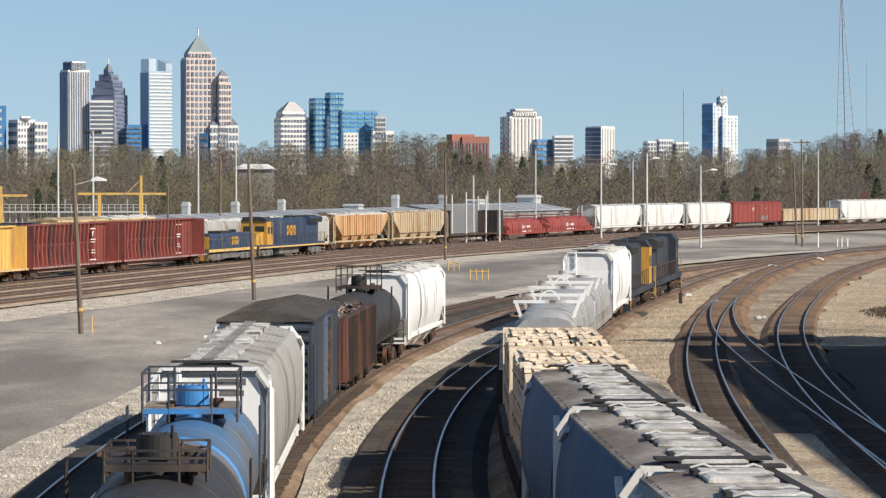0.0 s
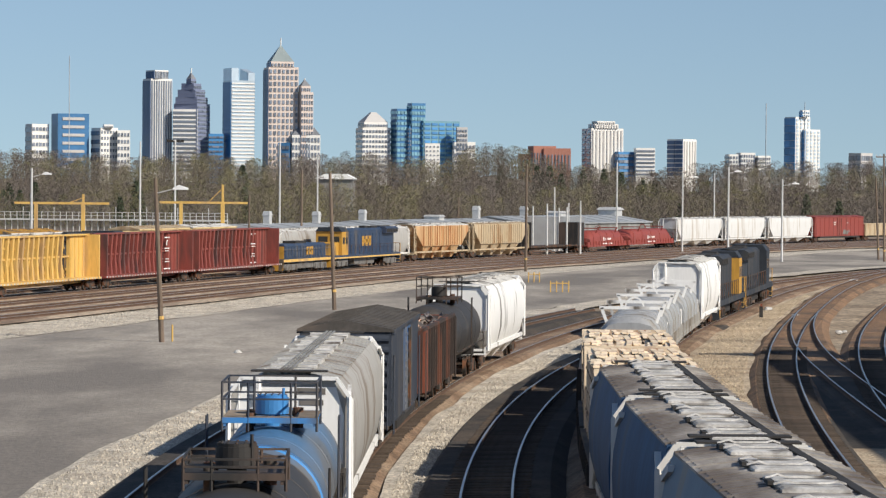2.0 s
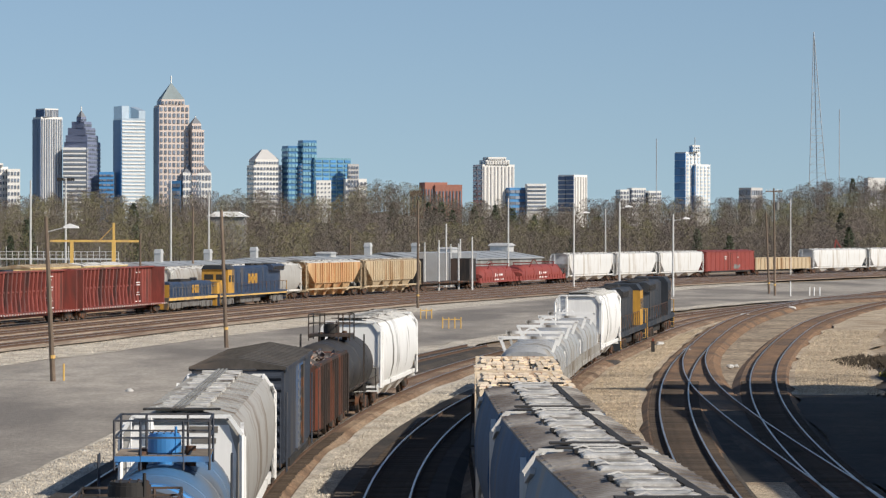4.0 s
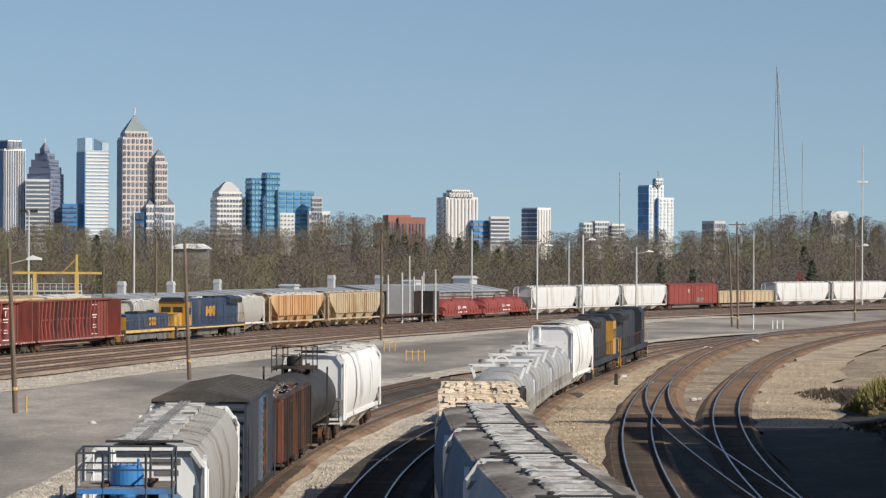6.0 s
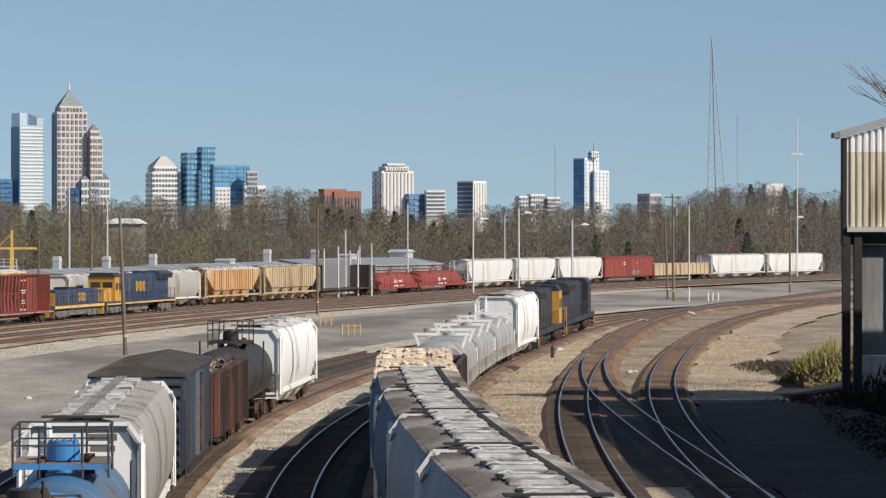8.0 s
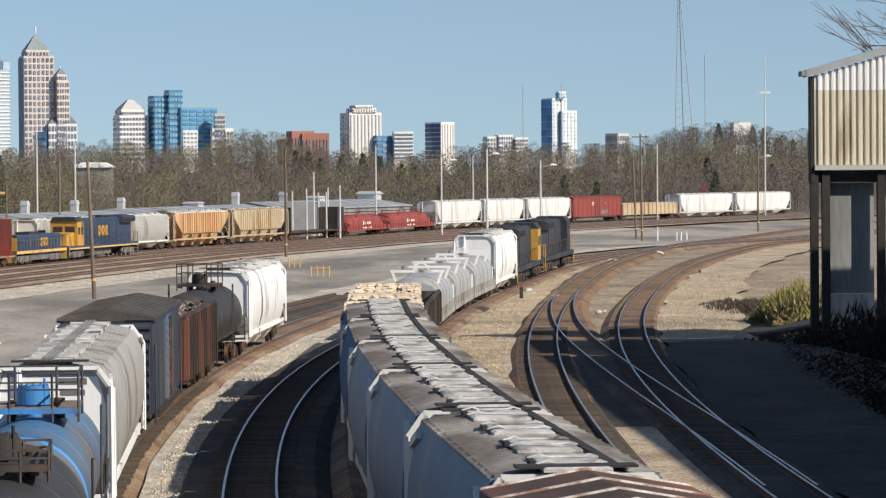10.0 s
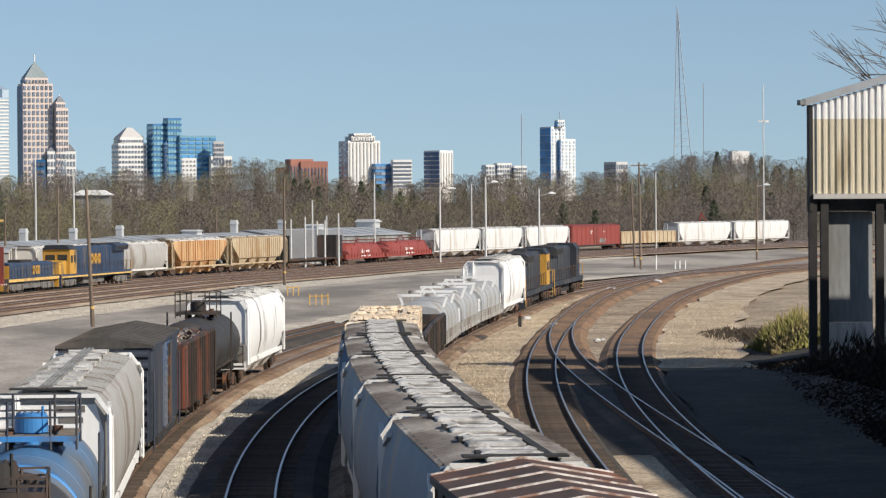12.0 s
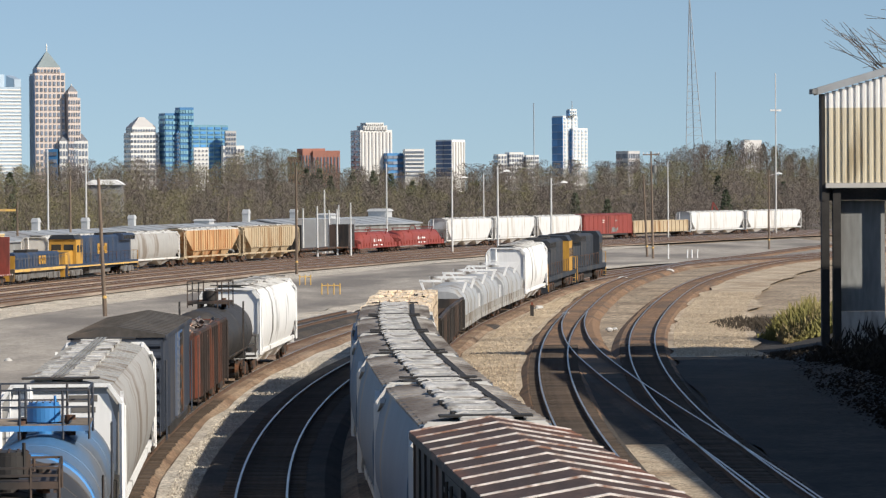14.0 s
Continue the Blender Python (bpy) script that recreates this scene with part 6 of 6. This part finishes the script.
def rock(x, y, r):
    rng = random.Random(int(x * 100))
    bm = bmesh.new()
    bmesh.ops.create_icosphere(bm, subdivisions=2, radius=r)
    for v in bm.verts:
        v.co *= 1 + rng.uniform(-0.22, 0.22)
        v.co.z *= 0.6
    tagged(part("rock", bm, "concrete", at=pose(x, y, lift(x, y) + r * 0.2 - 0.1)), "pale broken lump of concrete on the ballast", "rock", "rubble")


for x, y, r in ((20.9, 225, 0.26), (21.4, 226, 0.2), (20.0, 250, 0.4), (18.9, 262, 0.4), (17.3, 214, 0.25), (-9.0, 118, 0.12), (-13.6, 139, 0.2), (-16.0, 190, 0.25), (32, 330, 0.5), (40, 360, 0.5)):
    rock(x, y, r)
sw = thing("switch_stand", "dark switch stand beside the track", "switch stand")
part("housing", boxes((17.25, 17.5, 247.8, 248.1, -0.1, 0.85)), "darksteel", sw)
part("target", boxes((17.30, 17.45, 247.75, 247.8, 0.85, 1.05)), "rustred", sw)


# ---- shed on the right ----
def right_shed():
    t = thing("metal_shed", "tall open shed clad in cream corrugated sheeting over dark posts", "shed")
    x0, y0, d = 28.15, 180.0, 0.9
    slope = 0.29
    zr = lambda x: 14.45 + slope * (x - x0)
    rib = 0.36
    x = x0 + 0.22
    n = 0
    while x < 50:
        z1 = zr(x) - 0.15
        zs = 13.55
        prof = lambda xx, za, zb: [[(xx, y0, z), (xx + rib * 0.42, y0, z), (xx + rib * 0.55, y0 - 0.09, z), (xx + rib * 0.92, y0 - 0.09, z), (xx + rib, y0, z), (xx + rib, y0 + 0.04, z), (xx, y0 + 0.04, z)] for z in (za, zb)]
        part("cladding_rib", loft(prof(x, 9.55, zs)), "siding", t)
        part("upper_cladding_rib", loft(prof(x, zs, z1)), "siding_top", t)
        x += rib
        n += 1
    part("roof_edge", loft([[(xx, y0 - 0.25, zr(xx) - 0.14), (xx, y0 - 0.25, zr(xx) + 0.24), (xx, y0 + d, zr(xx) + 0.24), (xx, y0 + d, zr(xx) - 0.14)] for xx in (x0 - 0.25, 50)]), "shedroof", t)
    part("gutter", boxes((x0 - 0.5, x0 - 0.2, y0 - 0.3, y0 + d, zr(x0) - 0.15, zr(x0) + 0.12)), "greywall", t)
    # left end wall in a dark colour that stands in for its shade
    part("side_wall", boxes((x0 + 0.02, x0 + 0.2, y0 - 0.06, y0 + d, 8.6, zr(x0) - 0.16)), "darksteel", t)
    part("sill_beam", boxes((x0 + 0.2, 50, y0 - 0.24, y0 - 0.02, 9.28, 9.54)), "concrete", t)
    part("header", boxes((x0, 50, y0 + 0.3, y0 + 0.7, 8.6, 9.27)), "darksteel", t)
    for x in (x0, x0 + 0.62, x0 + 3.6, x0 + 7.2):
        part("post", boxes((x, x + 0.42, y0, y0 + 0.42, -0.5, 9.27)), "darksteel", t)
    for x in (x0 + 1.05, x0 + 4.1, x0 + 7.7):
        part("grey_panel", boxes((x, x + 2.5, y0 + 0.9, y0 + 1.05, 2.65, 8.58)), "greywall", t)
        part("white_panel", boxes((x, x + 2.5, y0 + 0.86, y0 + 1.0, -0.3, 2.64)), "offwhite", t)


right_shed()
# two unseen blocks out of view, added to cast shade across the tracks
for x0, x1, y0, y1, h in ((31.0, 45, 30, 155.6, 15.2), (34.6, 50, 155.8, 169, 18.0)):
    tagged(part("wall_east", boxes((x0, x1, y0, y1, -0.4, h)), "greywall"), "unseen grey block added to cast shade on the tracks", "wall", kind="structure")


def tuft(name, label, material, cx, cy, rx, ry, h, n, seed, kind="stuff", blade=1.0):
    """Weeds and brush: many thin blades and twigs."""
    rng = np.random.default_rng(seed)
    v, f = [], []
    for i in range(n):
        x, y = cx + rng.uniform(-1, 1) * rx, cy + rng.uniform(-1, 1) * ry
        k = max(0.15, 1 - ((x - cx) / rx) ** 2 * 0.6 - ((y - cy) / ry) ** 2 * 0.6)
        z = bank(x, y)
        hh = h * k * rng.uniform(0.4, 1.1)
        z0 = z + rng.uniform(0, 0.6) * hh
        ln = hh * 0.4 * blade
        w = rng.uniform(0.03, 0.10) * blade
        dx, dy = rng.normal(0, 0.4, 2) * ln
        s = len(v)
        v += [(x - w, y, z0), (x + w, y + w, z0), (x + dx, y + dy, z0 + ln)]
        f.append((s, s + 1, s + 2))
    me = bpy.data.meshes.new(name)
    me.from_pydata(v, [], f)
    return tagged(share(name, me, M[material]), label, "vegetation", kind=kind)


def bank(x, y):
    e = float(np.interp(y, [p.y for p in line_e], [p.x for p in line_e]))
    return -0.2 + 1.0 * smooth((x - e - 6.5) / 7.0) * (1 - smooth((y - 215) / 25)) + lift(x, y)


bm = bmesh.new()
rows = []
for y in np.linspace(60, 245, 60):
    e = float(np.interp(y, [p.y for p in line_e], [p.x for p in line_e]))
    rows.append([bm.verts.new((e + 5.5 + k * 1.0, y, bank(e + 5.5 + k, y) + 0.05 + 0.12 * noise.noise((k * 0.7, y * 0.3, 1)))) for k in range(17)])
for a, c in zip(rows, rows[1:]):
    for i in range(16):
        bm.faces.new((a[i], a[i + 1], c[i + 1], c[i]))
tagged(part("bank", bm, "shade_soil", smooth=True), "weedy dirt bank with painted-in shade beside the curved tracks", "ground", kind="structure")
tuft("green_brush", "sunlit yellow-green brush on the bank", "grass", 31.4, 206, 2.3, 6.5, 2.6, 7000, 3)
# dark cover spread over the bank to deepen its shade
tuft("dry_weeds", "dry weeds on the bank, colour darkened for shade", "shade_weeds", 31.0, 146, 3.6, 36, 0.9, 16000, 4, blade=1.4)
tuft("dry_weeds", "dense brush added to deepen the shade on the bank", "shade_weeds", 25.4, 112, 3.4, 26, 0.55, 14000, 8, blade=1.4)
tuft("dry_weeds", "dry brown weeds on the sunlit bank", "shade_weeds", 31.5, 228, 3.0, 12, 1.0, 1600, 6)
tuft("dry_weeds", "dry weeds before the shed panels", "shade_weeds", 31, 178.5, 4.0, 1.2, 2.0, 600, 5)


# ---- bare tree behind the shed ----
# more dark cover, added to deepen the shade on the ground
tuft("dry_weeds", "low weeds added to deepen the shade over the soil", "shade_weeds", 25.5, 138, 6.0, 44, 0.2, 22000, 14, blade=1.3)
tuft("dry_weeds", "low dry weeds where soil meets gravel", "shade_weeds", 27.2, 187, 3.4, 5.5, 0.35, 2600, 9)


def bare_tree(x, y, h, seed, lean):
    rng = random.Random(seed)
    t = thing("bare_tree", "leafless tree with fine spreading branches behind the shed", "tree")
    trunk, limbs, twigs = bmesh.new(), bmesh.new(), bmesh.new()

    def grow(p, d, ln, r, level):
        q = p + d * ln
        bar(trunk if level == 0 else (limbs if level < 3 else twigs), p, q, r, 5 if level < 3 else 3)
        if level >= 6:
            return
        for k in range(3 if level < 2 else rng.choice((2, 2, 3))):
            nd = (d + Vector((rng.gauss(0, 0.42) + lean * 0.12, rng.gauss(0, 0.42), rng.gauss(0.06, 0.25)))).normalized()
            grow(p + d * ln * rng.uniform(0.72, 1.0), nd, ln * rng.uniform(0.62, 0.86), r * 0.62, level + 1)

    grow(Vector((x, y, -0.3)), Vector((lean * 0.25, 0, 1)).normalized(), h * 0.42, 0.26, 0)
    part("trunk", trunk, "bark", t)
    tagged(part("limb", limbs, "bark", t), kind="stuff")
    tagged(part("twig_spray", twigs, "bark", t), kind="stuff")


bare_tree(44.8, 192, 18.2, 11, -0.5)


# ---- loose stones ----
def stones(name, left, right, density, seed, z0, material="stone"):
    """Crushed stone strewn between two lines: each one a small sharp lump."""
    rng = np.random.default_rng(seed)
    ys = np.array([p.y for p in left])
    lx, rx = np.array([p.x for p in left]), np.array([p.x for p in right])
    area = float(np.sum(np.diff(ys) * (rx - lx)[:-1]))
    n = int(area * density)
    y = rng.uniform(ys[0], ys[-1], n)
    u = rng.uniform(0, 1, n)
    x = np.interp(y, ys, lx) * (1 - u) + np.interp(y, ys, rx) * u
    z = np.array([lift(a, c) for a, c in zip(x, y)]) + z0
    r = rng.uniform(0.022, 0.052, n)
    base = np.stack([x, y, z], 1)
    turn = rng.uniform(0, 6.28, n)
    pts = []
    for k in range(3):
        a = turn + k * 2.094
        pts.append(base + np.stack([np.cos(a) * r, np.sin(a) * r, -0.01 * np.ones(n)], 1))
    top = base + np.stack([rng.normal(0, 0.3, n) * r, rng.normal(0, 0.3, n) * r, r * rng.uniform(0.7, 1.5, n)], 1)
    v = np.concatenate([np.stack([pts[0], pts[1], top], 1), np.stack([pts[1], pts[2], top], 1), np.stack([pts[2], pts[0], top], 1)], 1).reshape(-1, 3)
    me = bpy.data.meshes.new(name)
    me.vertices.add(len(v))
    me.vertices.foreach_set("co", v.astype(np.float32).ravel())
    me.loops.add(len(v))
    me.loops.foreach_set("vertex_index", np.arange(len(v), dtype=np.int32))
    me.polygons.add(len(v) // 3)
    me.polygons.foreach_set("loop_start", np.arange(0, len(v), 3, dtype=np.int32))
    me.update(calc_edges=True)
    tagged(share(name, me, M[material]), "loose pale crushed stone on the ground", "gravel", kind="stuff")


stones("loose_stones", xline(offset(line_a, 2.0), 80, 205), xline(offset(line_b, -2.0), 80, 205), 45, 1, 0.0)
stones("loose_stones", xline(offset(line_c, 2.2), 85, 290), xline(offset(line_d, -1.9), 85, 290), 30, 2, 0.0, "tan_stone")
stones("loose_stones", xline(offset(line_a, -8.8), 70, 230), xline(offset(line_a, -6.4), 70, 230), 30, 3, -0.01)
stones("loose_stones", xline(offset(line_f, 4.6 * 4 + 2.2), 190, 330), xline(offset(line_f, 4.6 * 4 + 9.2), 190, 330), 16, 4, -0.01)
stones("loose_stones", xline(offset(line_e, 1.9), 188, 290), xline(offset(line_e, 6.5), 188, 290), 26, 5, -0.01, "tan_stone")


# ---- everything that moves ----
def motions():
    creep = 1.15
    for car, s, n, turn in RIGHT_CARS:
        walk(car, [(t, C.car(s - 2.1 + 4.04 * t, n) @ (pose(0, 0, 0, 0, 0, 180) if turn else Matrix())) for t in (0, 2, 4, 6, 8, 10, 12, 14)])
    for car, s, n, turn in YARD_CARS:
        walk(car, [(t, G.car(s - creep * t, n) @ (pose(0, 0, 0, 0, 0, 180) if turn else Matrix())) for t in (0, 3.5, 7, 10.5, 14)])


motions()
